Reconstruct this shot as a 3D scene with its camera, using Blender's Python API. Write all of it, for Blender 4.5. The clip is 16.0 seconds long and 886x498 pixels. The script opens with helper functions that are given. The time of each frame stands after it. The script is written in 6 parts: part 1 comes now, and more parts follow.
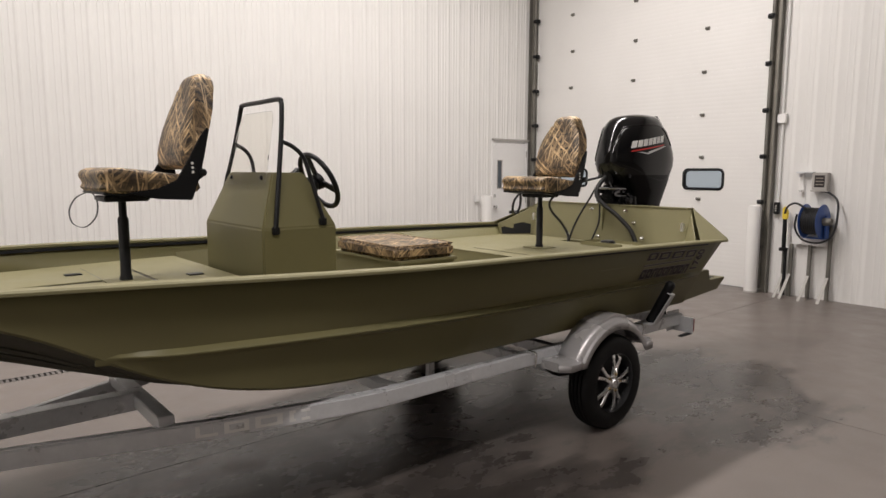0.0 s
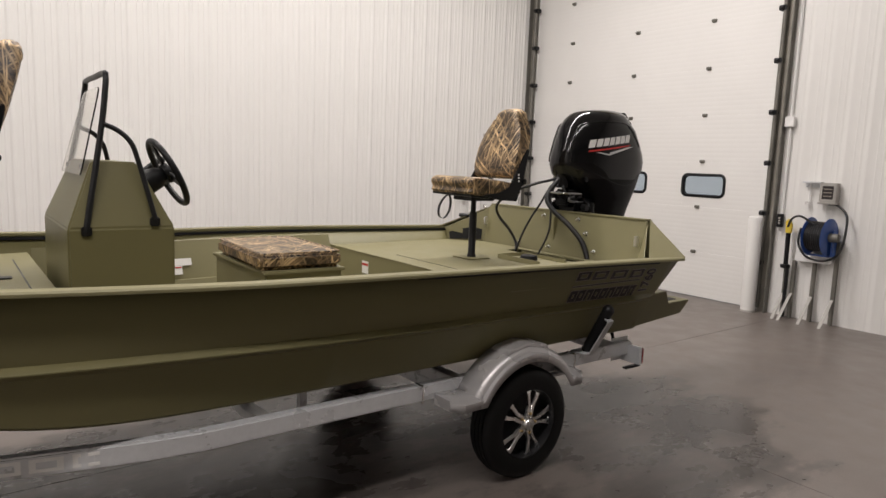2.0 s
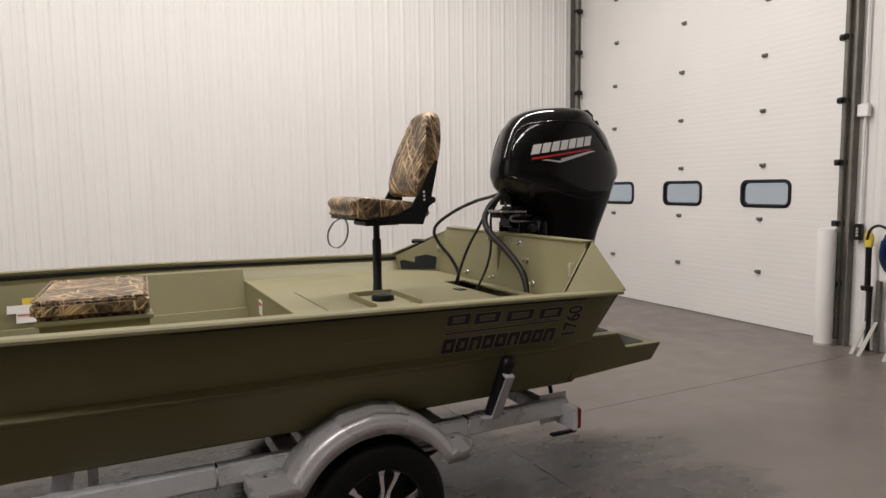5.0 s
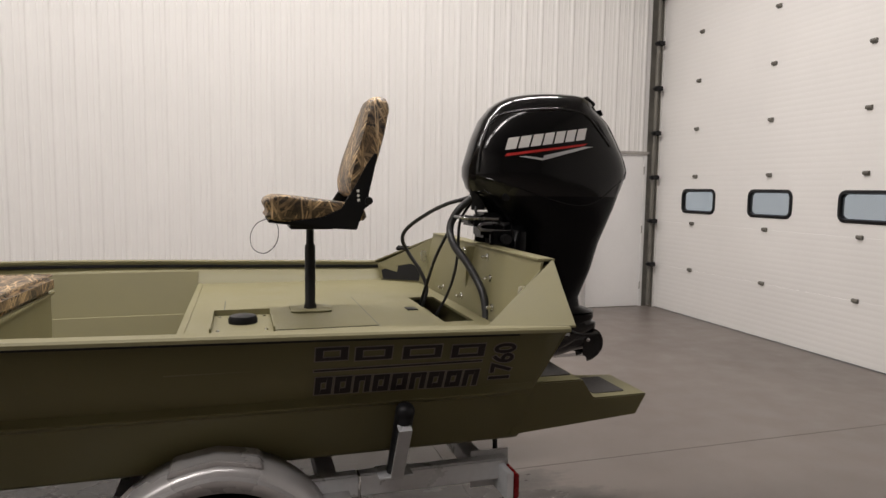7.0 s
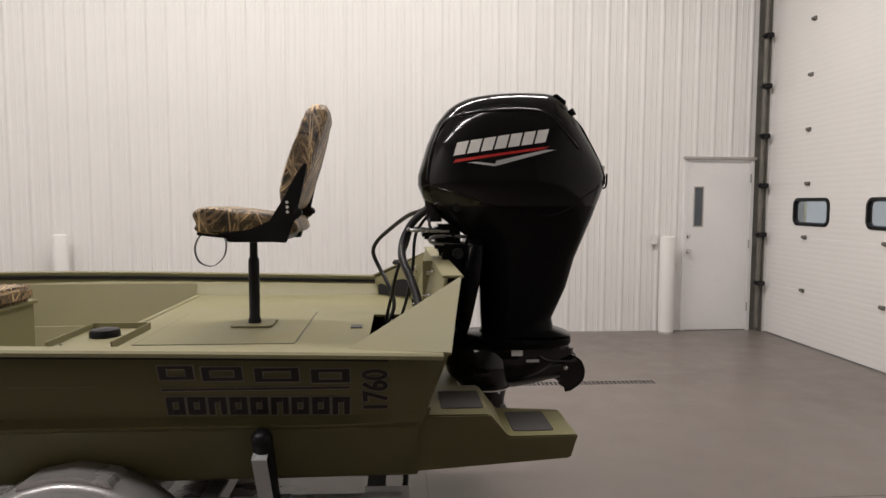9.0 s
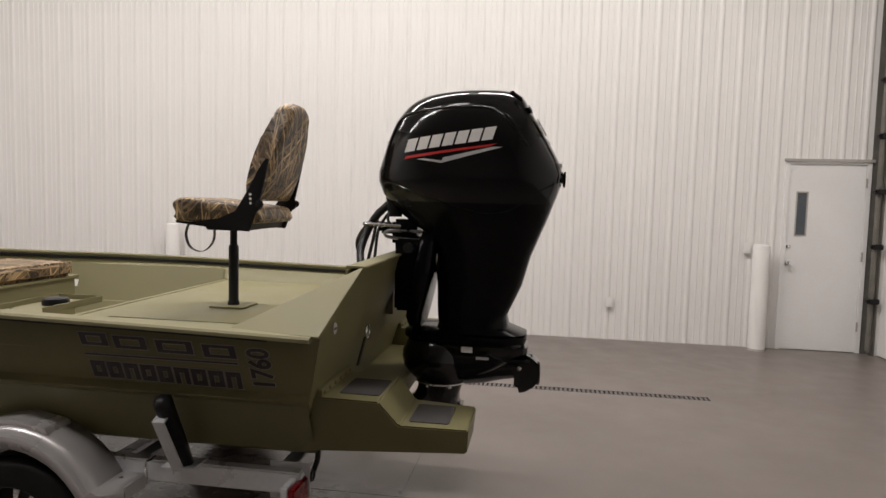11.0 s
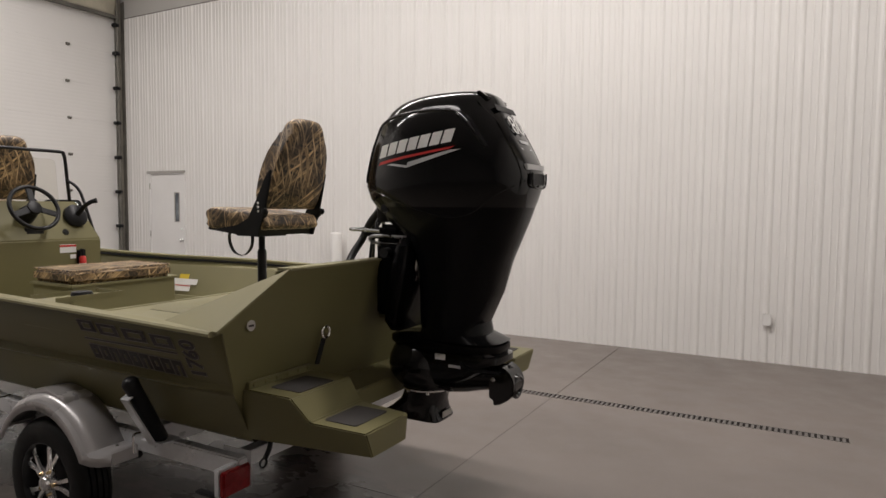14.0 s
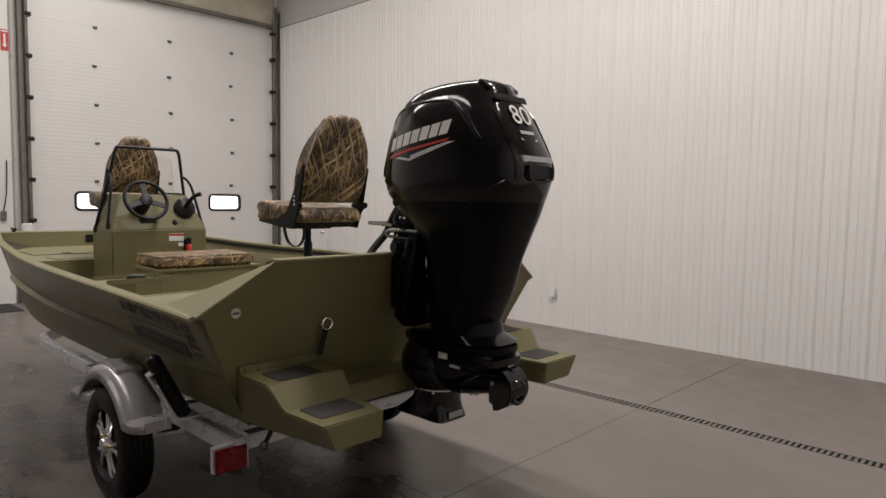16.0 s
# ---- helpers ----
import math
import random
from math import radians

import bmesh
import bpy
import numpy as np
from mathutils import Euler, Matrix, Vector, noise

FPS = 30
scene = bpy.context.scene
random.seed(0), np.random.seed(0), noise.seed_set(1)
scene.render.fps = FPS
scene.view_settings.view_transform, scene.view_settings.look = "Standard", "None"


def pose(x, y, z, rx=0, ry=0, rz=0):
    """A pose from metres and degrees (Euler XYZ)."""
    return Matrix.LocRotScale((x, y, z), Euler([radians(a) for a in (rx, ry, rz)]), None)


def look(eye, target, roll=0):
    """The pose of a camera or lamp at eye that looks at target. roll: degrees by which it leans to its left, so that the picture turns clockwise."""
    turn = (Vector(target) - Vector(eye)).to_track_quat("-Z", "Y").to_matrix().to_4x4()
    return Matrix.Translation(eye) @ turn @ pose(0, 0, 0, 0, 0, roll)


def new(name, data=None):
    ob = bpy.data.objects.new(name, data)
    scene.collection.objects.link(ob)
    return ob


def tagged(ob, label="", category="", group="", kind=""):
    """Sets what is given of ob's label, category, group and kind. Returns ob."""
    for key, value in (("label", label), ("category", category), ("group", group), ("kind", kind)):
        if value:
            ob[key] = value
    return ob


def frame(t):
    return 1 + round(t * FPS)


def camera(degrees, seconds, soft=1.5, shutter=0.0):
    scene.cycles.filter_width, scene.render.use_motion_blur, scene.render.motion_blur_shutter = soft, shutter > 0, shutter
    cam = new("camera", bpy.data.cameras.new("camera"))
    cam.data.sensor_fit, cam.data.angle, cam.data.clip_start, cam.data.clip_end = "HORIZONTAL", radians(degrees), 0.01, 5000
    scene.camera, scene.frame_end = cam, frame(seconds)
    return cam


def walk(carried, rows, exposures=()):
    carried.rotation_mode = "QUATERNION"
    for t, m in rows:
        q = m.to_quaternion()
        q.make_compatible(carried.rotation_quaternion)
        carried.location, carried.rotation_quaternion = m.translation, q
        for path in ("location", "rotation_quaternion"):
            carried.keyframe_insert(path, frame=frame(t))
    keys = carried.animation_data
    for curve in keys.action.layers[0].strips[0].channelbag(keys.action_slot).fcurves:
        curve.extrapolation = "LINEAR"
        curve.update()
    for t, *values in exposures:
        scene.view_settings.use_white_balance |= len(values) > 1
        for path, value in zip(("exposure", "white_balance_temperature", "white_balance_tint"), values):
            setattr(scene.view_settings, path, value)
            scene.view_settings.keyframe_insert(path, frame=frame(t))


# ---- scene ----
cam = camera(68.3, 16.0)
PATH = [
    (0, (0.093, 0.2, 1.641), (1.373, 1.718, 1.402), 0.2),
    (0.5, (0.329, 0.161, 1.653), (1.557, 1.709, 1.401), 0.0),
    (1, (0.573, 0.206, 1.655), (1.789, 1.768, 1.399), 0.9),
    (1.5, (0.794, 0.231, 1.658), (2.022, 1.79, 1.407), 1.7),
    (2, (1.08, 0.2, 1.666), (2.288, 1.774, 1.411), 2.2),
    (2.5, (1.331, 0.221, 1.658), (2.505, 1.827, 1.451), 1.4),
    (3, (1.614, 0.256, 1.666), (2.76, 1.881, 1.458), 1.5),
    (3.5, (1.871, 0.228, 1.657), (3.003, 1.864, 1.455), 1.4),
    (4, (2.114, 0.177, 1.666), (3.166, 1.866, 1.46), 1.3),
    (4.2, (2.191, 0.146, 1.667), (3.217, 1.85, 1.464), 1.1),
    (6.3, (3.287, 0.294, 1.608), (3.949, 2.172, 1.426), -0.1),
    (6.5, (3.368, 0.35, 1.636), (4.004, 2.235, 1.431), 1.1),
    (7, (3.602, 0.417, 1.637), (4.19, 2.32, 1.453), 0.9),
    (7.5, (3.873, 0.398, 1.635), (4.376, 2.327, 1.477), 1.4),
    (8, (4.133, 0.368, 1.638), (4.492, 2.329, 1.485), 0.2),
    (8.5, (4.347, 0.426, 1.611), (4.634, 2.4, 1.471), -0.1),
    (9, (4.575, 0.478, 1.625), (4.718, 2.467, 1.481), 0.2),
    (9.5, (4.831, 0.419, 1.616), (4.854, 2.415, 1.49), 0.6),
    (9.7, (4.919, 0.408, 1.616), (4.887, 2.403, 1.478), 0.8),
    (11.8, (5.777, 0.522, 1.609), (5.337, 2.467, 1.457), 1.1),
    (12, (5.845, 0.546, 1.609), (5.368, 2.482, 1.449), 0.9),
    (12.5, (5.975, 0.638, 1.594), (5.428, 2.556, 1.448), 1.1),
    (13, (6.152, 0.753, 1.589), (5.518, 2.645, 1.449), 0.9),
    (13.5, (6.376, 0.802, 1.598), (5.592, 2.639, 1.484), 0.6),
    (14, (6.572, 0.855, 1.605), (5.608, 2.603, 1.479), 0.5),
    (14.5, (6.671, 0.972, 1.601), (5.608, 2.662, 1.48), 0.0),
    (15, (6.759, 1.136, 1.601), (5.605, 2.766, 1.493), 0.5),
    (15.5, (6.904, 1.246, 1.602), (5.669, 2.813, 1.468), 0.9),
    (16, (7.112, 1.369, 1.607), (5.732, 2.81, 1.462), 0.9),
]
EXPOSURES = ((0.0, 0.10), (4.0, 0.06), (8.0, 0.0), (12.0, 0.03), (14.0, -0.16), (16.0, -0.27))
walk(cam, [(t, look(eye, target, roll)) for t, eye, target, roll in PATH], EXPOSURES)

# ---- world and lights ----
world = bpy.data.worlds.new("world")
scene.world = world
world.use_nodes = True
wn = world.node_tree
sky = wn.nodes.new("ShaderNodeTexSky")
sky.sky_type = "NISHITA"
sky.sun_disc = False
sky.sun_elevation, sky.sun_rotation = radians(35), radians(250)
wn.links.new(sky.outputs[0], wn.nodes["Background"].inputs[0])
wn.nodes["Background"].inputs[1].default_value = 0.10


def ceiling_lamp(x, y, sx, sy, watts, z=6.1):
    data = bpy.data.lights.new("ceiling_lamp", "AREA")
    data.shape, data.size, data.size_y, data.energy = "RECTANGLE", sx, sy, watts
    data.color = (1.0, 0.937, 0.908)
    ob = new("ceiling_lamp", data)
    ob.matrix_basis = pose(x, y, z)
    return ob


for lx, north, south in ((-2.2, 66, 80), (0.7, 104, 110), (3.3, 134, 42), (6.0, 174, 0)):
    ceiling_lamp(lx, 5.2, 2.4, 0.35, north)
    if south:
        ceiling_lamp(lx, 0.4, 2.4, 0.35, south)


# ---- materials ----
def nodes_of(name):
    m = bpy.data.materials.new(name)
    m.use_nodes = True
    return m, m.node_tree, m.node_tree.nodes["Principled BSDF"]


def ramp_node(nt, src, stops, constant=False):
    r = nt.nodes.new("ShaderNodeValToRGB")
    if constant:
        r.color_ramp.interpolation = "CONSTANT"
    while len(r.color_ramp.elements) < len(stops):
        r.color_ramp.elements.new(0.5)
    for e, (p, c) in zip(r.color_ramp.elements, stops):
        e.position, e.color = p, (*c, 1)
    nt.links.new(src, r.inputs[0])
    return r.outputs[0]


def noise_node(nt, scale, detail=4.0, rough=0.55, stretch=(1, 1, 1), turn=(0, 0, 0), coords="Object"):
    tc = nt.nodes.new("ShaderNodeTexCoord")
    mp = nt.nodes.new("ShaderNodeMapping")
    mp.inputs["Scale"].default_value = stretch
    mp.inputs["Rotation"].default_value = [radians(a) for a in turn]
    nt.links.new(tc.outputs[coords], mp.inputs[0])
    n = nt.nodes.new("ShaderNodeTexNoise")
    n.inputs["Scale"].default_value, n.inputs["Detail"].default_value, n.inputs["Roughness"].default_value = scale, detail, rough
    nt.links.new(mp.outputs[0], n.inputs["Vector"])
    return n.outputs[0]


def mix_node(nt, fac, a, b, mode="MIX"):
    m = nt.nodes.new("ShaderNodeMix")
    m.data_type, m.blend_type = "RGBA", mode
    for sock, v in ((m.inputs[0], fac), (m.inputs[6], a), (m.inputs[7], b)):
        if isinstance(v, (int, float)):
            sock.default_value = v
        elif isinstance(v, tuple):
            sock.default_value = (*v, 1)
        else:
            nt.links.new(v, sock)
    return m.outputs[2]


def bump_node(nt, bsdf, height, strength, distance=0.002):
    b = nt.nodes.new("ShaderNodeBump")
    b.inputs["Strength"].default_value, b.inputs["Distance"].default_value = strength, distance
    nt.links.new(height, b.inputs["Height"])
    nt.links.new(b.outputs[0], bsdf.inputs["Normal"])


def shade(c, k):
    return tuple(min(1.0, v * k) for v in c)


def surface(name, col, rough=0.5, metal=0.0, vary=0.12, big=1.5, fine=60.0, bump=0.15, grain=(1, 1, 1), rough_vary=0.1, coat=0.0, spec=0.5):
    """Paint, metal, plastic or rubber with stains, grain and uneven gloss."""
    m, nt, b = nodes_of(name)
    n1 = noise_node(nt, big, 5)
    n2 = noise_node(nt, fine, 3, stretch=grain)
    c1 = ramp_node(nt, n1, ((0.3, shade(col, 1 - vary)), (0.7, shade(col, 1 + vary * 0.6))))
    c2 = ramp_node(nt, n2, ((0.3, (1 - vary * 0.6,) * 3), (0.7, (1.0,) * 3)))
    nt.links.new(mix_node(nt, 1.0, c1, c2, "MULTIPLY"), b.inputs["Base Color"])
    r = ramp_node(nt, n1, ((0.3, (max(0.02, rough - rough_vary),) * 3), (0.7, (min(1, rough + rough_vary),) * 3)))
    nt.links.new(r, b.inputs["Roughness"])
    b.inputs["Metallic"].default_value = metal
    b.inputs["Coat Weight"].default_value = coat
    b.inputs["Specular IOR Level"].default_value = spec
    b.inputs["Coat Roughness"].default_value = 0.04
    if bump:
        bump_node(nt, b, n2, bump)
    return m


def emitting(name, col, power):
    m, nt, b = nodes_of(name)
    b.inputs["Base Color"].default_value = (*col, 1)
    b.inputs["Emission Color"].default_value = (*col, 1)
    b.inputs["Emission Strength"].default_value = power
    return m


def glassy(name, col=(1, 1, 1), rough=0.02, alpha=None, trans=1.0, ior=1.45):
    m, nt, b = nodes_of(name)
    b.inputs["Base Color"].default_value = (*col, 1)
    b.inputs["Roughness"].default_value = rough
    b.inputs["Transmission Weight"].default_value = trans
    b.inputs["IOR"].default_value = ior
    return m


OLIVE = surface("olive_paint", (0.170, 0.154, 0.072), 0.42, 0.0, 0.06, 1.2, 350, 0.10, rough_vary=0.05, spec=0.30)
OLIVE_TEX = surface("olive_textured_paint", (0.225, 0.205, 0.105), 0.55, 0.0, 0.09, 2.0, 220, 0.35)
# Olive darkened for the underside: its shade sits in this colour.
SHADE_BOTTOM = surface("shaded_bottom_paint", (0.055, 0.050, 0.032), 0.55, 0.0, 0.25, 2.5, 90, 0.2, (0.15, 1, 1))
WALL = surface("white_liner_steel", (0.80, 0.785, 0.76), 0.30, 0.0, 0.03, 0.6, 6, 0.0, (1, 1, 0.3), 0.008)
DOORWHITE = surface("white_door_steel", (0.80, 0.785, 0.76), 0.38, 0.0, 0.035, 0.8, 60, 0.08)
MANDOOR = surface("white_painted_door", (0.83, 0.82, 0.805), 0.35, 0.0, 0.05, 1.2, 60, 0.05)
GALV = surface("galvanised_steel", (0.68, 0.69, 0.705), 0.33, 0.28, 0.09, 9.0, 45, 0.06, (1, 1, 1), 0.10)
ALU = surface("cast_alloy", (0.90, 0.89, 0.89), 0.30, 1.0, 0.06, 6, 80, 0.03)
FENDER = surface("silver_fender_paint", (0.53, 0.515, 0.515), 0.30, 0.35, 0.05, 3, 500, 0.06)
RUBBER = surface("black_tyre_rubber", (0.007, 0.0068, 0.0068), 0.5, 0.0, 0.25, 8, 90, 0.3, spec=0.2)
BLACKP = surface("black_plastic", (0.011, 0.011, 0.012), 0.38, 0.0, 0.15, 6, 120, 0.15, spec=0.22)
BLACKM = surface("black_powder_coat", (0.012, 0.012, 0.013), 0.42, 0.1, 0.15, 8, 160, 0.2, spec=0.35)
GLOSS = surface("gloss_black_cowl", (0.005, 0.005, 0.0055), 0.10, 0.0, 0.1, 3, 90, 0.0, rough_vary=0.02, coat=0.12, spec=0.38)
GLOSSLOW = surface("satin_black_casing", (0.0035, 0.0035, 0.004), 0.2, 0.0, 0.1, 3, 90, 0.04, rough_vary=0.05, coat=0.0, spec=0.14)
HOSE = surface("black_hose", (0.014, 0.014, 0.015), 0.42, 0.0, 0.2, 12, 120, 0.2)
TRACK = surface("dull_track_steel", (0.20, 0.19, 0.165), 0.55, 0.35, 0.3, 5, 60, 0.15)
JAMB = surface("weathered_jamb_steel", (0.285, 0.265, 0.225), 0.6, 0.1, 0.25, 4, 60, 0.12, (1, 1, 0.2))
RED = surface("red_plastic", (0.55, 0.03, 0.025), 0.4, 0, 0.1, 8, 90, 0.1)
WHITE = surface("white_vinyl", (0.86, 0.85, 0.83), 0.45, 0, 0.05, 8, 120, 0.05)
YELLOW = surface("yellow_label", (0.75, 0.55, 0.05), 0.45, 0, 0.06, 8, 120, 0.05)
BLUE = surface("blue_reel_paint", (0.03, 0.09, 0.34), 0.4, 0, 0.12, 8, 120, 0.1)
INK = surface("dark_maroon_decal", (0.018, 0.011, 0.011), 0.5, 0, 0.15, 15, 120, 0.0)
INKEDGE = surface("grey_decal_edge", (0.26, 0.235, 0.20), 0.5, 0, 0.1, 15, 120, 0.0)
PAD = surface("grip_pad", (0.045, 0.04, 0.038), 0.85, 0, 0.2, 14, 300, 0.6)
GREYP = surface("grey_plastic", (0.42, 0.40, 0.37), 0.5, 0, 0.08, 8, 120, 0.1)
LENS = surface("red_lamp_lens", (0.20, 0.006, 0.008), 0.25, 0, 0.25, 20, 60, 0.2, coat=0.05, spec=0.25)
STEEL = surface("worn_steel", (0.36, 0.36, 0.37), 0.28, 1.0, 0.12, 10, 80, 0.05)
BRASS = surface("gold_plated_nut", (0.72, 0.55, 0.30), 0.25, 1.0, 0.1, 10, 80, 0.0)
CHROME = surface("chrome", (0.8, 0.8, 0.8), 0.12, 1.0, 0.04, 8, 80, 0.0)
JOINT = surface("grey_joint_sealant", (0.145, 0.131, 0.122), 0.6, 0, 0.15, 6, 90, 0.1)
TAN = surface("insulation_vinyl", (0.52, 0.48, 0.38), 0.5, 0, 0.2, 2.5, 30, 0.4)
UPPER = surface("smooth_grey_panel", (0.56, 0.55, 0.53), 0.45, 0, 0.04, 0.8, 30, 0.03)
CEIL = surface("ceiling_liner", (0.72, 0.71, 0.69), 0.5, 0, 0.05, 1, 30, 0.05)
DARKDECAL = surface("silver_decal", (0.62, 0.62, 0.63), 0.35, 0.3, 0.05, 8, 90, 0.0)


def floor_material():
    m, nt, b = nodes_of("sealed_concrete")
    n1 = noise_node(nt, 0.45, 6, 0.6)
    n2 = noise_node(nt, 3.5, 4, 0.55)
    n3 = noise_node(nt, 120.0, 3, 0.6)
    c = ramp_node(nt, n1, ((0.3, (0.166, 0.141, 0.126)), (0.7, (0.220, 0.188, 0.169))))
    c = mix_node(nt, 0.55, c, ramp_node(nt, n2, ((0.30, (0.80,) * 3), (0.70, (1.0,) * 3))), "MULTIPLY")
    c = mix_node(nt, 0.35, c, ramp_node(nt, n3, ((0.3, (0.6,) * 3), (0.7, (1.0,) * 3))), "MULTIPLY")
    # wash water in patches round the trailer; the boat's shade is painted in too
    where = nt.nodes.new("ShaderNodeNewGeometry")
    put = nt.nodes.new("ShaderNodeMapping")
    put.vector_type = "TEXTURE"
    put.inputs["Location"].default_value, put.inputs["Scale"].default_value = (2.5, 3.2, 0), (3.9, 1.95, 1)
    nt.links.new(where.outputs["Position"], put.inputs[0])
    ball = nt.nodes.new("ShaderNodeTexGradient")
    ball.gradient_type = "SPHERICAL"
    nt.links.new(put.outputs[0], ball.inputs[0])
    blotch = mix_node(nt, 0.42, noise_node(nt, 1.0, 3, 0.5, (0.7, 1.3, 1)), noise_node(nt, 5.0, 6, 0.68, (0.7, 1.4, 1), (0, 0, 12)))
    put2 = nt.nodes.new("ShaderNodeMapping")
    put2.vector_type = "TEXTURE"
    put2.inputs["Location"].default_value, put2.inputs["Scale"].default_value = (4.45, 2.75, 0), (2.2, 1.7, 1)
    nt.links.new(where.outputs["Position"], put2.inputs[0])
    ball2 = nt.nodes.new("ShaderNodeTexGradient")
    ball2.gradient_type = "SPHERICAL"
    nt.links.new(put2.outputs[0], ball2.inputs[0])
    pool_shade = mix_node(nt, 1.0, ramp_node(nt, ball.outputs[0], ((0.0, (0.0,) * 3), (0.45, (0.29,) * 3))), ramp_node(nt, ball2.outputs[0], ((0.0, (0.0,) * 3), (0.5, (0.285,) * 3))), "LIGHTEN")
    wet_shade = mix_node(nt, 1.0, pool_shade, blotch, "ADD")
    damp_shade = ramp_node(nt, wet_shade, ((0.70, (1.0,) * 3), (0.745, (0.66,) * 3), (0.81, (0.40,) * 3), (0.95, (0.26,) * 3)))
    c = mix_node(nt, 1.0, c, damp_shade, "MULTIPLY")
    nt.links.new(c, b.inputs["Base Color"])
    gloss = ramp_node(nt, n2, ((0.3, (0.32,) * 3), (0.7, (0.48,) * 3)))
    nt.links.new(mix_node(nt, 0.55, gloss, damp_shade, "MULTIPLY"), b.inputs["Roughness"])
    bump_node(nt, b, n3, 0.05)
    return m


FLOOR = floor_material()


def camo_material():
    """Reed camouflage: crossing dry blades with dark edges over mud and bark tones."""
    m, nt, b = nodes_of("reed_camouflage_vinyl")
    tc = nt.nodes.new("ShaderNodeTexCoord")
    c = ramp_node(nt, noise_node(nt, 14, 6, 0.7, coords="UV"), ((0.34, (0.012, 0.009, 0.007)), (0.50, (0.045, 0.032, 0.022)), (0.68, (0.105, 0.080, 0.058))))
    bent = nt.nodes.new("ShaderNodeVectorMath")
    bent.operation = "MULTIPLY_ADD"
    wob = nt.nodes.new("ShaderNodeTexNoise")
    wob.inputs["Scale"].default_value, wob.inputs["Detail"].default_value = 7.0, 1.0
    nt.links.new(tc.outputs["UV"], wob.inputs["Vector"])
    nt.links.new(wob.outputs["Color"], bent.inputs[0])
    bent.inputs[1].default_value = (0.035, 0.035, 0.0)
    nt.links.new(tc.outputs["UV"], bent.inputs[2])
    # turn, blades a metre along and across, share left out, darkest and lightest blade
    layers = (
        (20, 7, 62, 0.30, (0.016, 0.011, 0.008), (0.110, 0.076, 0.046)),
        (112, 7, 70, 0.48, (0.012, 0.009, 0.007), (0.160, 0.112, 0.064)),
        (-40, 6, 78, 0.56, (0.040, 0.026, 0.015), (0.320, 0.222, 0.118)),
        (66, 6, 84, 0.62, (0.060, 0.039, 0.021), (0.420, 0.300, 0.165)),
        (-8, 6, 90, 0.68, (0.010, 0.008, 0.006), (0.200, 0.145, 0.088)),
        (38, 4.5, 88, 0.72, (0.150, 0.100, 0.052), (0.600, 0.450, 0.265)),
        (-66, 4.5, 92, 0.75, (0.170, 0.115, 0.060), (0.660, 0.505, 0.310)),
        (88, 5, 100, 0.82, (0.200, 0.140, 0.076), (0.620, 0.470, 0.290)),
    )
    for i, (turn, along, across, missing, dark, light) in enumerate(layers):
        mp = nt.nodes.new("ShaderNodeMapping")
        mp.vector_type = "TEXTURE"
        mp.inputs["Location"].default_value = (0.37 * i, 0.21 * i, 0)
        mp.inputs["Rotation"].default_value = (0, 0, radians(turn))
        mp.inputs["Scale"].default_value = (1 / along, 1 / across, 1)
        nt.links.new(bent.outputs[0], mp.inputs[0])
        cell = nt.nodes.new("ShaderNodeTexVoronoi")
        edge = nt.nodes.new("ShaderNodeTexVoronoi")
        edge.feature = "DISTANCE_TO_EDGE"
        for v in (cell, edge):
            v.voronoi_dimensions = "2D"
            v.inputs["Scale"].default_value = 1.0
            nt.links.new(mp.outputs[0], v.inputs["Vector"])
        rgb = nt.nodes.new("ShaderNodeSeparateColor")
        nt.links.new(cell.outputs["Color"], rgb.inputs[0])
        shown = ramp_node(nt, rgb.outputs[0], ((missing - 0.01, (0,) * 3), (missing + 0.01, (1,) * 3)))
        blade = ramp_node(nt, rgb.outputs[1], ((0.05, dark), (0.95, light)))
        round_ = ramp_node(nt, edge.outputs["Distance"], ((0.02, (0.42,) * 3), (0.26, (1.08,) * 3)))
        body = ramp_node(nt, edge.outputs["Distance"], ((0.03, (0,) * 3), (0.06, (1,) * 3)))
        c = mix_node(nt, mix_node(nt, 1.0, shown, body, "MULTIPLY"), c, mix_node(nt, 1.0, blade, round_, "MULTIPLY"))
    tint = ramp_node(nt, noise_node(nt, 9, 3, coords="UV"), ((0.36, (0.48, 0.44, 0.40)), (0.58, (1.25, 1.17, 1.06))))
    nt.links.new(mix_node(nt, 1.0, c, tint, "MULTIPLY"), b.inputs["Base Color"])
    b.inputs["Roughness"].default_value = 0.46
    b.inputs["Specular IOR Level"].default_value = 0.5
    bump_node(nt, b, noise_node(nt, 160, 3), 0.2)
    return m


CAMO = camo_material()


# ---- mesh helpers ----
def thing(name, x=0, y=0, z=0, label="", category="", group="", kind=""):
    ob = new(name)
    ob.matrix_basis = pose(x, y, z)
    return tagged(ob, label, category, group, kind)


def box_uv(bm):
    """Unwraps each face along its main axis, in metres."""
    layer = bm.loops.layers.uv.new("UVMap")
    bm.normal_update()
    for f in bm.faces:
        n = f.normal
        ax = max(range(3), key=lambda i: abs(n[i]) * (1.15 if i == 2 else 1.0))
        for lp in f.loops:
            p = lp.vert.co
            lp[layer].uv = ((p.y, p.z), (p.x, p.z), (p.x, p.y))[ax]


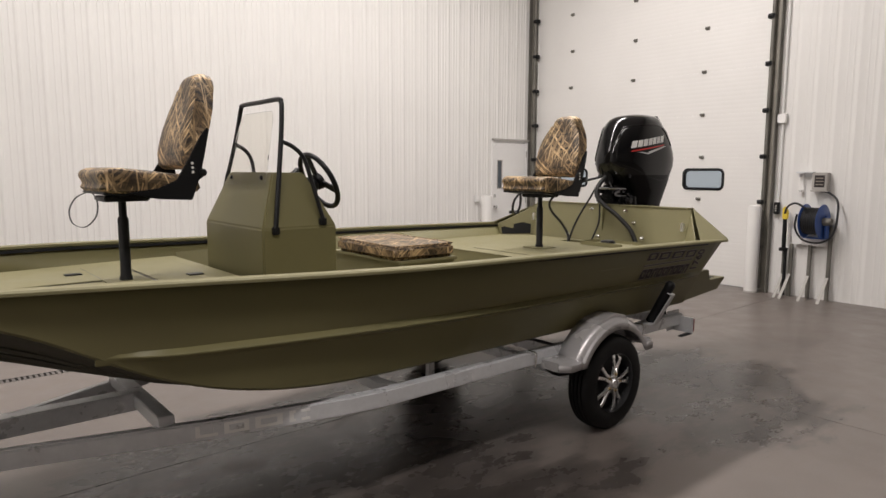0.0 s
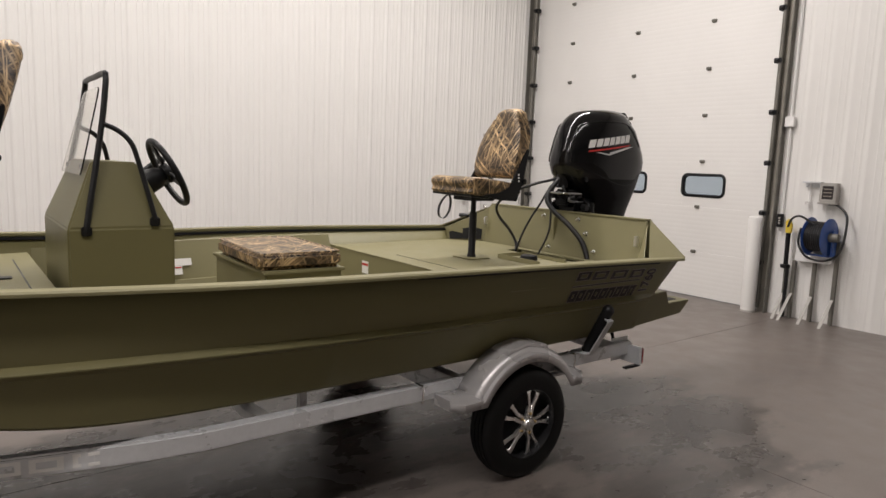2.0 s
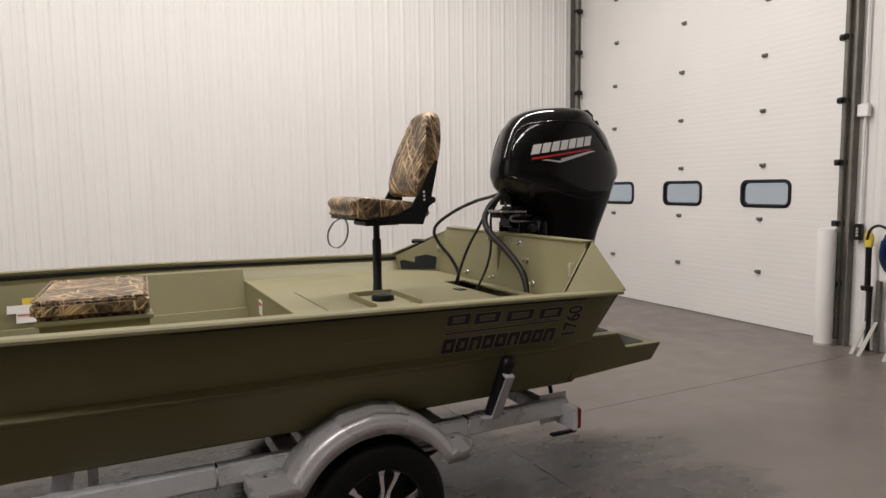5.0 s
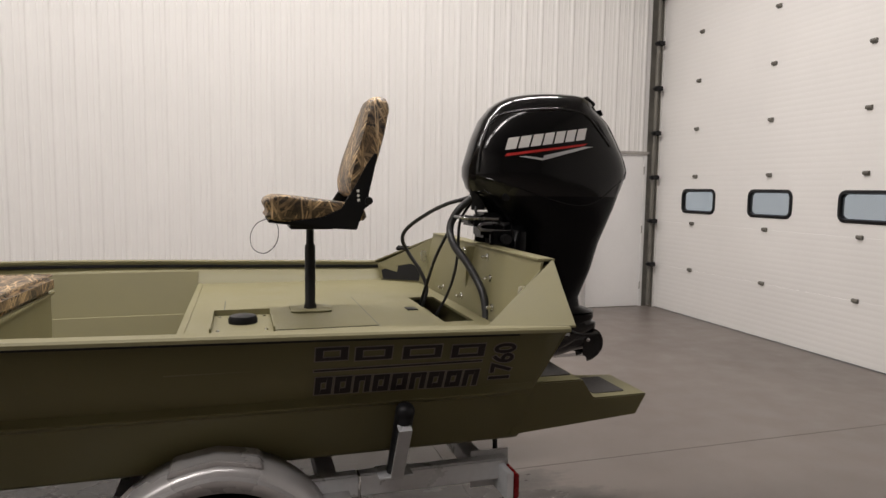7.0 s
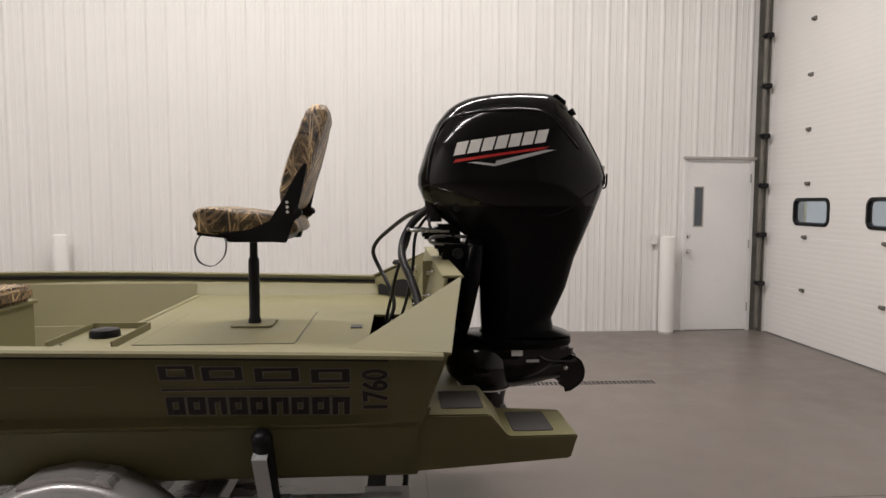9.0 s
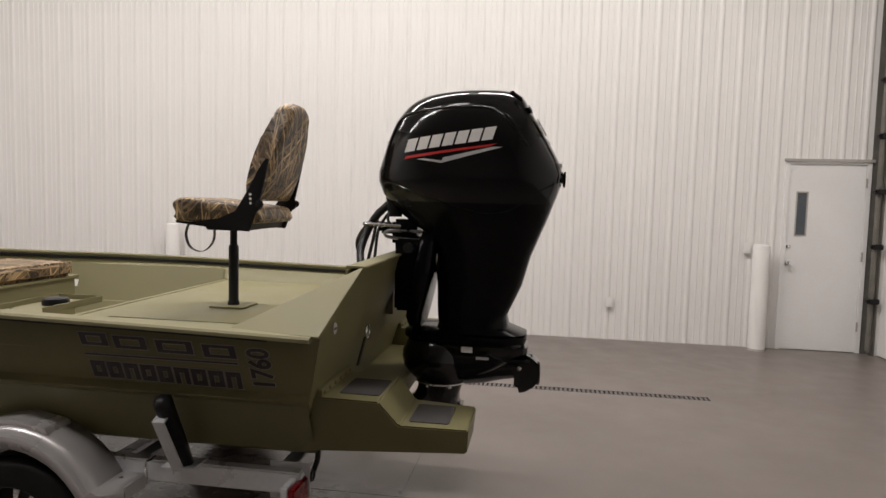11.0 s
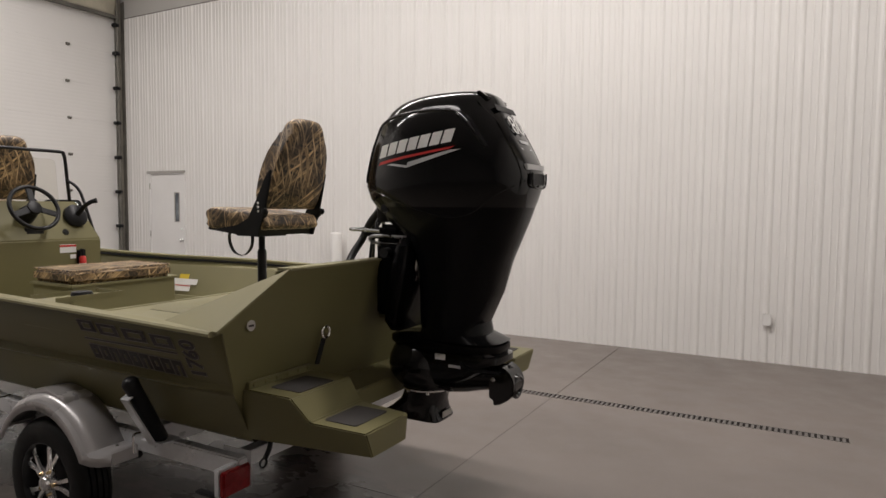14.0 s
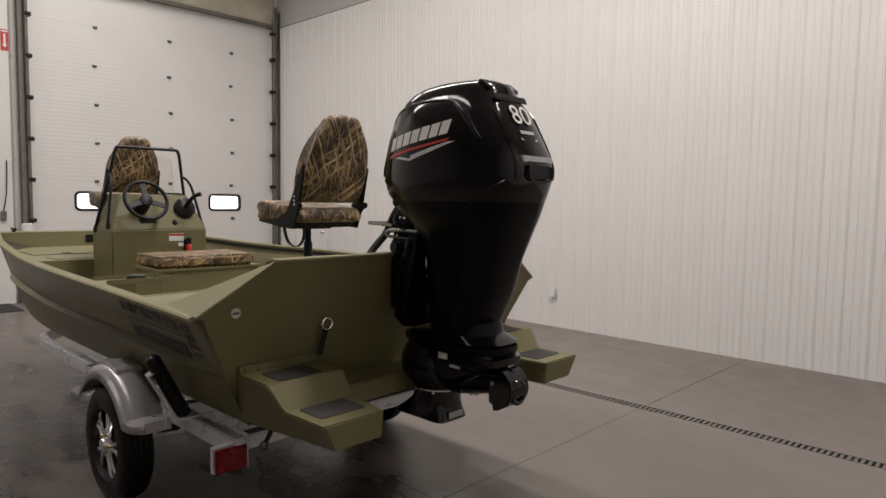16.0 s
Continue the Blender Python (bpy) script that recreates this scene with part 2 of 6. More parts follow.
def part(name, bm, material, parent=None, label="", smooth=40, m=None):
    """Links a bmesh as one mesh object under a thing or a part."""
    if len(bm.faces):
        bmesh.ops.recalc_face_normals(bm, faces=bm.faces[:])
    if material is CAMO:
        box_uv(bm)
    me = bpy.data.meshes.new(name)
    bm.to_mesh(me)
    bm.free()
    me.materials.append(material)
    if smooth:
        me.shade_smooth()
        me.set_sharp_from_angle(angle=radians(smooth))
    ob = new(name, me)
    if parent:
        ob.parent = parent
    if m is not None:
        ob.matrix_basis = m
    if label:
        tagged(ob, label)
    return ob


def again(ob, m, parent=None):
    """One more object on the same mesh."""
    o = new(ob.name.split(".")[0], ob.data)
    o.parent = parent or ob.parent
    o.matrix_basis = m
    return o


def bevel_sharp(bm, width, segments=2, angle=30):
    edges = [e for e in bm.edges if len(e.link_faces) == 2 and e.calc_face_angle(0) > radians(angle)]
    if edges and width:
        bmesh.ops.bevel(bm, geom=edges, offset=width, segments=segments, affect="EDGES", clamp_overlap=True)


def box(x0, x1, y0, y1, z0, z1, bevel=0.0, segments=2, bm=None):
    b = bmesh.new()
    bmesh.ops.create_cube(b, size=1, matrix=Matrix.Translation(((x0 + x1) / 2, (y0 + y1) / 2, (z0 + z1) / 2)) @ Matrix.Diagonal((abs(x1 - x0), abs(y1 - y0), abs(z1 - z0), 1)))
    bevel_sharp(b, bevel, segments)
    return join(bm, b)


def join(bm, b):
    if bm is None:
        return b
    me = bpy.data.meshes.new("tmp")
    b.to_mesh(me)
    b.free()
    bm.from_mesh(me)
    bpy.data.meshes.remove(me)
    return bm


def moved(b, m):
    bmesh.ops.transform(b, matrix=m, verts=b.verts[:])
    return b


def loft(rings, closed=True, caps=True):
    """A skin over rings of as many points each."""
    b = bmesh.new()
    vs = [[b.verts.new(p) for p in r] for r in rings]
    n = len(rings[0])
    for r0, r1 in zip(vs, vs[1:]):
        for i in range(n if closed else n - 1):
            b.faces.new((r0[i], r0[(i + 1) % n], r1[(i + 1) % n], r1[i]))
    if caps and closed:
        b.faces.new(vs[0][::-1])
        b.faces.new(vs[-1])
    return b


def prism(points, axis, a, c, bevel=0.0, segments=2):
    """A polygon in two axes, drawn out along the third from a to c."""
    def at(p, v):
        return {"x": (v, p[0], p[1]), "y": (p[0], v, p[1]), "z": (p[0], p[1], v)}[axis]
    b = loft([[at(p, a) for p in points], [at(p, c) for p in points]])
    bmesh.ops.recalc_face_normals(b, faces=b.faces[:])
    bevel_sharp(b, bevel, segments)
    return b


def smooth_path(points, steps=6):
    pts = [Vector(p) for p in points]
    out = []
    for i in range(len(pts) - 1):
        p0, p1, p2, p3 = pts[max(i - 1, 0)], pts[i], pts[i + 1], pts[min(i + 2, len(pts) - 1)]
        for k in range(steps):
            t = k / steps
            out.append(0.5 * ((2 * p1) + (p2 - p0) * t + (2 * p0 - 5 * p1 + 4 * p2 - p3) * t * t + (3 * p1 - p0 - 3 * p2 + p3) * t ** 3))
    return out + [pts[-1]]


def tube(points, r, sides=10, closed=False):
    pts = [Vector(p) for p in points]
    rings = []
    up = Vector((0, 0, 1))
    n = len(pts)
    prev = None
    for i, p in enumerate(pts):
        a = pts[(i - 1) % n] if closed or i > 0 else p
        c = pts[(i + 1) % n] if closed or i < n - 1 else p
        d = (c - a).normalized()
        if prev is None:
            u = d.cross(up if abs(d.z) < 0.9 else Vector((1, 0, 0))).normalized()
        else:
            u = (prev - d * prev.dot(d)).normalized()
        prev = u
        v = d.cross(u)
        rr = r[i] if isinstance(r, (list, tuple)) else r
        rings.append([p + rr * (u * math.cos(2 * math.pi * k / sides) + v * math.sin(2 * math.pi * k / sides)) for k in range(sides)])
    if closed:
        return loft(rings + [rings[0]], caps=False)
    return loft(rings)


def lathe(profile, sides=32, axis="z", centre=(0, 0, 0), caps=True):
    """Turns (radius, height) pairs round an axis."""
    rings = []
    for r, h in profile:
        ring = []
        for k in range(sides):
            a = 2 * math.pi * k / sides
            p = {"z": (r * math.cos(a), r * math.sin(a), h), "y": (r * math.cos(a), h, r * math.sin(a)), "x": (h, r * math.cos(a), r * math.sin(a))}[axis]
            ring.append(Vector(p) + Vector(centre))
        rings.append(ring)
    return loft(rings, caps=caps)


def rounded(w, h, r, n=5):
    """The outline of a rounded rectangle about the origin."""
    out = []
    for cx, cy, a0 in ((w / 2 - r, h / 2 - r, 0), (-w / 2 + r, h / 2 - r, 90), (-w / 2 + r, -h / 2 + r, 180), (w / 2 - r, -h / 2 + r, 270)):
        for k in range(n + 1):
            a = radians(a0 + 90 * k / n)
            out.append((cx + r * math.cos(a), cy + r * math.sin(a)))
    return out


# ---- the hall ----
WEST, EAST, NORTH, SOUTH, TOP, LINER = -4.255, 9.185, 8.485, -13.0, 6.3, 4.905
JX, JY = 4.75, 3.83
M1, M2 = (8.175, 9.085), (-3.56, -2.625)

floor = thing("floor", 0, 0, 0, "grey sealed concrete slab floor with water stains and painted shade", "floor", kind="structure")
part("subfloor", box(WEST - 0.6, EAST + 0.6, SOUTH - 0.6, NORTH + 0.6, -0.3, -0.05), PAD, floor)
part("joint_filler", box(JX - 0.003, JX + 0.003, SOUTH, 6.10, -0.049, -0.002), JOINT, floor)
part("joint_filler", box(WEST, JX - 0.004, JY - 0.003, JY + 0.003, -0.049, -0.002), JOINT, floor)
part("joint_filler", box(JX + 0.004, EAST, JY - 0.003, JY + 0.003, -0.049, -0.002), JOINT, floor)
for fx0, fx1 in ((WEST - 0.6, JX - 0.003), (JX + 0.003, EAST + 0.6)):
    for fy0, fy1 in ((SOUTH - 0.6, JY - 0.003), (JY + 0.003, NORTH + 0.6)):
        if fy1 > 6.18:
            for sy0, sy1 in ((fy0, 6.105), (6.215, fy1)):
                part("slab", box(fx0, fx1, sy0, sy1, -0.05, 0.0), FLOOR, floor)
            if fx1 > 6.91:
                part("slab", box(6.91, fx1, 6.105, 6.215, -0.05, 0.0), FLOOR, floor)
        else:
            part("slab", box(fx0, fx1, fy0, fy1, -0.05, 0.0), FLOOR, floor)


RIB = ((0.0, 0.012), (0.010, 0.012), (0.031, 0.0), (0.085, 0.0), (0.089, 0.0042), (0.100, 0.0042), (0.104, 0.0), (0.150, 0.0), (0.154, 0.0042), (0.165, 0.0042), (0.169, 0.0), (0.1976, 0.0), (0.2186, 0.012), (0.2286, 0.012))


def liner_sheet(x0, x1, height, thick=0.012, relief=1.0):
    """A ribbed steel sheet, standing in x and z, its ribs towards -y; x0 and x1 run within the 0.9144 m cover width."""
    def depth(x):
        return relief * float(np.interp(x % 0.2286, [p[0] for p in RIB], [p[1] for p in RIB]))
    xs = sorted({x0, x1, *(round(k * 0.2286 + p[0], 6) for k in range(4) for p in RIB if x0 < k * 0.2286 + p[0] < x1)})
    front = [(x, -depth(x)) for x in xs]
    b = bmesh.new()
    lo = [b.verts.new((x, y, 0)) for x, y in front]
    hi = [b.verts.new((x, y, height)) for x, y in front]
    for i in range(len(front) - 1):
        b.faces.new((lo[i], lo[i + 1], hi[i + 1], hi[i]))
    back = [b.verts.new((x, thick, z)) for x, z in ((x0, 0), (x1, 0), (x1, height), (x0, height))]
    b.faces.new((back[0], back[3], back[2], back[1]))
    b.faces.new((lo[0], hi[0], back[3], back[0]))
    b.faces.new((hi[-1], lo[-1], back[1], back[2]))
    b.faces.new([*lo[::-1], back[0], back[1]])
    b.faces.new([*hi, back[2], back[3]])
    return b


def liner_wall(parent, origin, turn, a, c, z0, z1, relief=1.0):
    """Sheets on a grid from the origin along the turned x axis, filling a to c."""
    full = None
    k = math.floor(a / 0.9144)
    while k * 0.9144 < c - 0.005:
        g = k * 0.9144
        s0, s1 = max(a - g, 0.0), min(c - g, 0.9144 - 0.0008)
        m = pose(origin[0], origin[1], z0, 0, 0, turn) @ Matrix.Translation((g, 0, 0))
        if s1 - s0 > 0.91 and full is not None:
            again(full, m)
        elif s1 - s0 > 0.004:
            ob = part("wall_sheet", liner_sheet(s0, s1, z1 - z0, relief=relief), WALL, parent, m=m, smooth=20)
            if s1 - s0 > 0.91:
                full = ob
        k += 1


wall_north = thing("wall_north", 0, NORTH, 0, "white ribbed steel liner wall", "wall", kind="structure")
wall_north.matrix_basis = pose(0, 0, 0)
part("wall_core", box(WEST - 0.6, EAST + 0.6, NORTH + 0.012, NORTH + 0.3, 0, TOP), CEIL, wall_north)
liner_wall(wall_north, (WEST, NORTH), 0, 0, M2[0] - WEST, 0, LINER)
liner_wall(wall_north, (WEST, NORTH), 0, M2[1] - WEST, M1[0] - WEST, 0, LINER)
liner_wall(wall_north, (WEST, NORTH), 0, M1[0] - WEST, M1[1] - WEST, 2.19, LINER)
liner_wall(wall_north, (WEST, NORTH), 0, M2[0] - WEST, M2[1] - WEST, 2.19, LINER)
liner_wall(wall_north, (WEST, NORTH), 0, M1[1] - WEST, EAST - WEST, 0, LINER)
part("liner_cap", box(WEST, EAST, NORTH - 0.005, NORTH + 0.012, LINER, LINER + 0.014), JOINT, wall_north)
part("upper_panel", box(WEST, EAST, NORTH + 0.002, NORTH + 0.0125, LINER + 0.014, TOP), UPPER, wall_north, "smooth grey panel above the ribbed liner")

DY0, DY1, DZ = 4.20, 8.37, 4.89
for nm, sx, face in (("wall_east", 1, EAST), ("wall_west", -1, WEST)):
    w = thing(nm, 0, 0, 0, "white ribbed steel liner wall around a tall overhead door", "wall", kind="structure")
    a, c = sorted((face + sx * 0.012, face + sx * 0.3))
    part("wall_core", box(a, c, SOUTH, DY0, 0, TOP), CEIL, w)
    part("wall_core", box(a, c, DY1, NORTH + 0.3, 0, TOP), CEIL, w)
    part("wall_core", box(a, c, DY0, DY1, DZ, TOP), CEIL, w)
    if sx > 0:
        liner_wall(w, (face, DY0 - 0.13), -90, 0, DY0 - 0.13 - SOUTH, 0, TOP, 0.55)
    else:
        liner_wall(w, (face, SOUTH), 90, 0, DY0 - 0.13 - SOUTH, 0, TOP)
# Added wall out of view, far off and grey to limit bounced light.
unseen_wall_south = thing("unseen_wall_south", 0, 0, 0, "plain grey wall added to close the unseen south end", "wall", kind="structure")
part("wall_core", box(WEST - 0.6, EAST + 0.6, SOUTH - 0.3, SOUTH, 0, TOP), GREYP, unseen_wall_south)
ceiling = part("ceiling", box(WEST - 0.6, EAST + 0.6, SOUTH - 0.3, NORTH + 0.3, TOP, TOP + 0.2), CEIL)
tagged(ceiling, "plain white liner ceiling", "ceiling", kind="structure")


def overhead_door(name, face, sx, glow, label, windows, hinges):
    """A sectional overhead door that closes the opening in the wall at x = face."""
    d = thing(name, 0, 0, 0, label, "door", kind="structure")
    xa = face + sx * 0.045
    n = 8
    for k in range(n):
        z0, z1 = 0.012 + 0.61 * k, 0.61 * (k + 1) + 0.0112
        prof = [(xa, z0)]
        grooves = 10
        for g in range(grooves):
            h0, h1 = z0 + (z1 - z0) * g / grooves, z0 + (z1 - z0) * (g + 1) / grooves
            prof += [(xa, h0 + 0.0028), (xa - sx * 0.0008, h0 + 0.014), (xa - sx * 0.0008, h1 - 0.014), (xa, h1 - 0.0028)]
        prof += [(xa, z1), (xa + sx * 0.045, z1), (xa + sx * 0.045, z0)]
        if k != 2:
            part("door_section", prism(prof, "y", DY0, DY1), DOORWHITE, d, smooth=15)
        else:
            cuts = [DY0]
            for wy in windows:
                cuts += [wy - 0.29, wy + 0.29]
            cuts.append(DY1)
            b = None
            for a, c in zip(cuts[::2], cuts[1::2]):
                b = join(b, prism(prof, "y", a, c))
            low = [p for p in prof if p[1] < 1.40]
            for a, c in zip(cuts[1::2], cuts[2::2]):
                b = box(*sorted((xa, xa + sx * 0.045)), a, c, z0, 1.40, bm=b)
                b = box(*sorted((xa, xa + sx * 0.045)), a, c, 1.65, z1, bm=b)
            part("door_section", b, DOORWHITE, d, smooth=15)
    for wy in windows:
        out, inn = rounded(0.65, 0.32, 0.085), rounded(0.555, 0.235, 0.055)
        rings = []
        for off, o in ((0.03, out), (-0.006, out), (-0.014, rounded(0.63, 0.30, 0.075)), (-0.014, rounded(0.58, 0.255, 0.06)), (0.03, inn)):
            rings.append([(xa + sx * off, wy + p[0], 1.525 + p[1]) for p in o])
        f = part("window_frame", loft(rings + [rings[0]], caps=False), BLACKP, d, "black rounded window frame")
        pane = part("pane", prism([(wy + p[0], 1.525 + p[1]) for p in rounded(0.55, 0.23, 0.05)], "x", xa + sx * 0.012, xa + sx * 0.016), PANE, f)
        pane.visible_shadow = False
    first = None
    for wy in hinges:
        for k in range(1, n):
            m = pose(xa - sx * 0.002, wy + (0.012 if (k * 7) % 3 else -0.008), 0.61 * k + 0.012)
            if first is None:
                b = box(-0.012, 0.012, -0.03, 0.03, -0.022, 0.022, 0.006)
                b = join(b, moved(lathe([(0.02, -0.03), (0.02, 0.03)], 10, "y"), Matrix.Translation((-sx * 0.012, 0, 0.006))))
                first = part("hinge", b, TRACK, d, "small dark steel hinge", m=m)
            else:
                again(first, m)
    back = part("daylight", box(*sorted((face + sx * 1.2, face + sx * 1.22)), DY0 - 1, DY1 + 1, 0, 3.2), glow)
    tagged(back, "pale daylight outside the door windows", "backdrop", kind="structure")
    return d


PANE = glassy("window_glass", (0.80, 0.78, 0.74), 0.05, ior=1.25)
overhead_door("door_1", EAST, 1, emitting("dim_daylight", (0.56, 0.60, 0.65), 0.5), "tall white sectional overhead door with three windows", (5.12, 6.33, 7.525), (5.16, 6.35, 7.595))
overhead_door("door_2", WEST, -1, emitting("bright_daylight", (0.95, 0.98, 1.0), 2.2), "tall white sectional overhead door with bright windows", (5.14, 6.26, 7.375), (5.16, 6.357, 7.51))


def door_track(face, sx, y, side, dark=TRACK):
    """Vertical angle and track beside an overhead door, with its brackets."""
    t = thing("door_track", face, y, 0, "dull steel vertical track of the overhead door", "door track", "door tracks")
    part("angle", box(*sorted((0.0, -sx * 0.012)), *sorted((-side * 0.02, side * 0.11)), 0.0, 5.2), TRACK, t)
    part("angle_leg", box(*sorted((-sx * 0.012, -sx * 0.10)), *sorted((side * 0.098, side * 0.11)), 0.0, 5.2), TRACK, t)
    part("rail", tube([(-sx * 0.06, -side * 0.005, 0.05), (-sx * 0.06, -side * 0.005, 5.2)], 0.028, 10), TRACK, t)
    first = None
    for k in range(8):
        m = Matrix.Translation((-sx * 0.05, -side * 0.03, 0.61 * k + (0.62 if k < 7 else 0.5)))
        if first is None:
            b = box(-0.05, 0.05, -0.045, 0.045, -0.03, 0.03, 0.008)
            b = join(b, moved(lathe([(0.022, -0.02), (0.022, 0.02)], 12, "y"), Matrix.Translation((-sx * 0.055, 0, 0))))
            first = part("bracket", b, BLACKM, t, m=m)
        else:
            again(first, m)
    return t


for face, sx in ((EAST, 1), (WEST, -1)):
    door_track(face, sx, DY0 - 0.02, -1)
    door_track(face, sx, DY1 + 0.0, 1)


def man_door(name, x0, x1, glass_x, knob_x, hinge_x):
    d = thing(name, 0, 0, 0, "white steel door with a narrow glass slot", "door", kind="structure")
    y = NORTH
    for a, c, z0, z1 in ((x0, x0 + 0.05, 0, 2.19), (x1 - 0.05, x1, 0, 2.19), (x0 + 0.05, x1 - 0.05, 2.14, 2.19)):
        part("door_frame", box(a, c, y - 0.028, y + 0.012, z0, z1, 0.0028), MANDOOR, d)
    part("head_trim", box(x0 - 0.02, x1 + 0.02, y - 0.045, y - 0.028, 2.165, 2.2, 0.003), GREYP, d)
    b = None
    for a, c, z0, z1 in ((x0 + 0.054, glass_x - 0.055, 0.01, 2.136), (glass_x + 0.055, x1 - 0.054, 0.01, 2.136), (glass_x - 0.055, glass_x + 0.055, 0.01, 1.33), (glass_x - 0.055, glass_x + 0.055, 1.82, 2.136)):
        b = box(a, c, y - 0.012, y + 0.011, z0, z1, bm=b)
    leaf = part("door_leaf", b, MANDOOR, d)
    b = None
    for a, c, z0, z1 in ((glass_x - 0.065, glass_x - 0.05, 1.32, 1.83), (glass_x + 0.05, glass_x + 0.065, 1.32, 1.83), (glass_x - 0.05, glass_x + 0.05, 1.32, 1.335), (glass_x - 0.05, glass_x + 0.05, 1.815, 1.83)):
        b = box(a, c, y - 0.018, y - 0.011, z0, z1, bm=b)
    part("glass_bead", b, GREYP, leaf)
    part("pane", box(glass_x - 0.055, glass_x + 0.055, y - 0.004, y + 0.002, 1.33, 1.82), SLOT, leaf)
    k = lathe([(0.03, 0.0), (0.03, -0.008), (0.012, -0.012), (0.012, -0.035), (0.026, -0.042), (0.028, -0.06), (0.018, -0.072), (0.004, -0.074)], 20, "y", (knob_x, y - 0.012, 1.01))
    part("door_knob", k, CHROME, leaf, "chrome round door knob")
    part("deadbolt", lathe([(0.024, 0.0), (0.024, -0.012), (0.01, -0.016)], 16, "y", (knob_x, y - 0.012, 1.20)), CHROME, leaf)
    for hz in (0.25, 1.05, 1.88):
        part("hinge", box(hinge_x - 0.008, hinge_x + 0.008, y - 0.04, y - 0.028, hz, hz + 0.11, 0.003), GREYP, d)
    return d


SLOT = surface("dark_slot_glass", (0.10, 0.115, 0.13), 0.06, 0, 0.2, 3, 30, 0.0)
man_door("door_3", *M1, 8.374, 8.255, M1[1] - 0.05)
man_door("door_4", *M2, -2.84, -2.705, M2[0] + 0.05)


def bollard(x, y, h, r=0.085):
    t = thing("bollard", x, y, 0, "white-sleeved round steel bollard on the floor", "bollard", "bollards")
    part("sleeve", lathe([(r, 0.0), (r, h - 0.03), (r * 0.93, h - 0.01), (r * 0.6, h), (0.01, h + 0.0028)], 24), DOORWHITE, t)
    part("base_ring", lathe([(r + 0.004, 0.0), (r + 0.004, 0.02), (r + 0.001, 0.024)], 24), GREYP, t)
    return t


bollard(7.93, 8.33, 1.215, 0.092)
bollard(0.69, 8.33, 1.235)
bollard(9.0, 4.23, 1.19)
bollard(WEST + 0.2, 4.10, 1.19)


def outlet(x, z, y=NORTH - 0.018, nx=0, label="white electric outlet box on the ribbed wall"):
    t = thing("outlet_box", x, y, z, label, "outlet", "outlets")
    part("box", box(-0.036, 0.036, -0.030, 0.0, -0.055, 0.055, 0.006), WHITE, t)
    part("cover_plate", box(-0.04, 0.04, -0.035, -0.030, -0.062, 0.062, 0.003), WHITE, t)
    for dz in (-0.025, 0.025):
        part("socket", box(-0.016, 0.016, -0.038, -0.035, dz - 0.014, dz + 0.014, 0.002), WHITE, t)
    return t


outlet(6.275, 0.463)
outlet(2.316, 0.457)
outlet(7.80, 1.163, label="white light switch box on the ribbed wall")

drain = thing("floor_drain", 0, 0, 0, "long narrow trench drain with a grey slotted grate", "drain")
part("channel", box(-3.4, 6.91, 6.105, 6.215, -0.049, -0.03), BLACKM, drain)
for dy in (6.109, 6.205):
    part("edge_rail", box(-3.4, 6.906, dy, dy + 0.006, -0.03, 0.001), JOINT, drain)
bar0 = None
for k in range(262):
    m = Matrix.Translation((6.88 - 0.039 * k, 6.16, 0))
    if bar0 is None:
        bar0 = part("grate_bar", box(-0.0105, 0.0105, -0.046, 0.046, -0.03, -0.001), JOINT, drain, m=m, smooth=0)
    else:
        again(bar0, m)


# ---- the boat ----
YC = 3.565
TRAILER_Y = 3.535
ST_X = (4.745, 4.0, 3.0, 2.5, 2.0, 1.56, 1.28, 1.13, 1.0, 0.88, 0.74, 0.55, 0.4, 0.2, -0.1, -0.33, -0.45)
ST_HB = (1.088, 1.088, 1.088, 1.065, 1.015, 0.965, 0.935, 0.917, 0.902, 0.89, 0.867, 0.83, 0.802, 0.765, 0.702, 0.65, 0.615)
ST_ZG = (1.148, 1.165, 1.184, 1.190, 1.190, 1.199, 1.208, 1.212, 1.218, 1.222, 1.225, 1.228, 1.230, 1.234, 1.238, 1.24, 1.24)
ST_HC = (0.80, 0.80, 0.80, 0.80, 0.795, 0.785, 0.768, 0.76, 0.745, 0.74, 0.735, 0.73, 0.735, 0.715, 0.665, 0.615, 0.58)
ST_ZC = (0.648, 0.648, 0.648, 0.648, 0.646, 0.652, 0.680, 0.714, 0.753, 0.792, 0.862, 0.985, 1.085, 1.14, 1.175, 1.193, 1.20)
ST_ZK = (0.632, 0.632, 0.632, 0.632, 0.632, 0.63, 0.632, 0.636, 0.64, 0.65, 0.695, 0.762, 0.81, 0.88, 0.97, 1.06, 1.12)
LIP = 0.045  # the gunwale rail overhangs the side skin


def interp(xs, vs, x):
    """Reads a station table along the hull, faired over half a metre."""
    w = min(0.30, xs[0] - x + 0.001, x - xs[-1] + 0.001)
    ks = [(k / 4, 1 - abs(k) / 5) for k in range(-4, 5)]
    return float(sum(np.interp(x + w * k, xs[::-1], vs[::-1]) * f for k, f in ks) / sum(f for _, f in ks))


def rake(z):
    return (z - 1.148) * 0.31


def gun_half(x):
    return interp(ST_X, ST_HB, x)


def gun_z(x):
    return interp(ST_X, ST_ZG, x)


def side_half(x, z):
    """The half width of the outer skin at a height between chine and gunwale."""
    hb, zg, hc, zc = gun_half(x) - LIP, gun_z(x), interp(ST_X, ST_HC, x), interp(ST_X, ST_ZC, x)
    t = min(1, max(0, (z - zc) / (zg - zc)))
    return hc + (hb - hc) * t + 0.002


boat = thing("boat", 0, YC, 0, "olive green flat-bottomed aluminium fishing boat on a trailer", "boat")

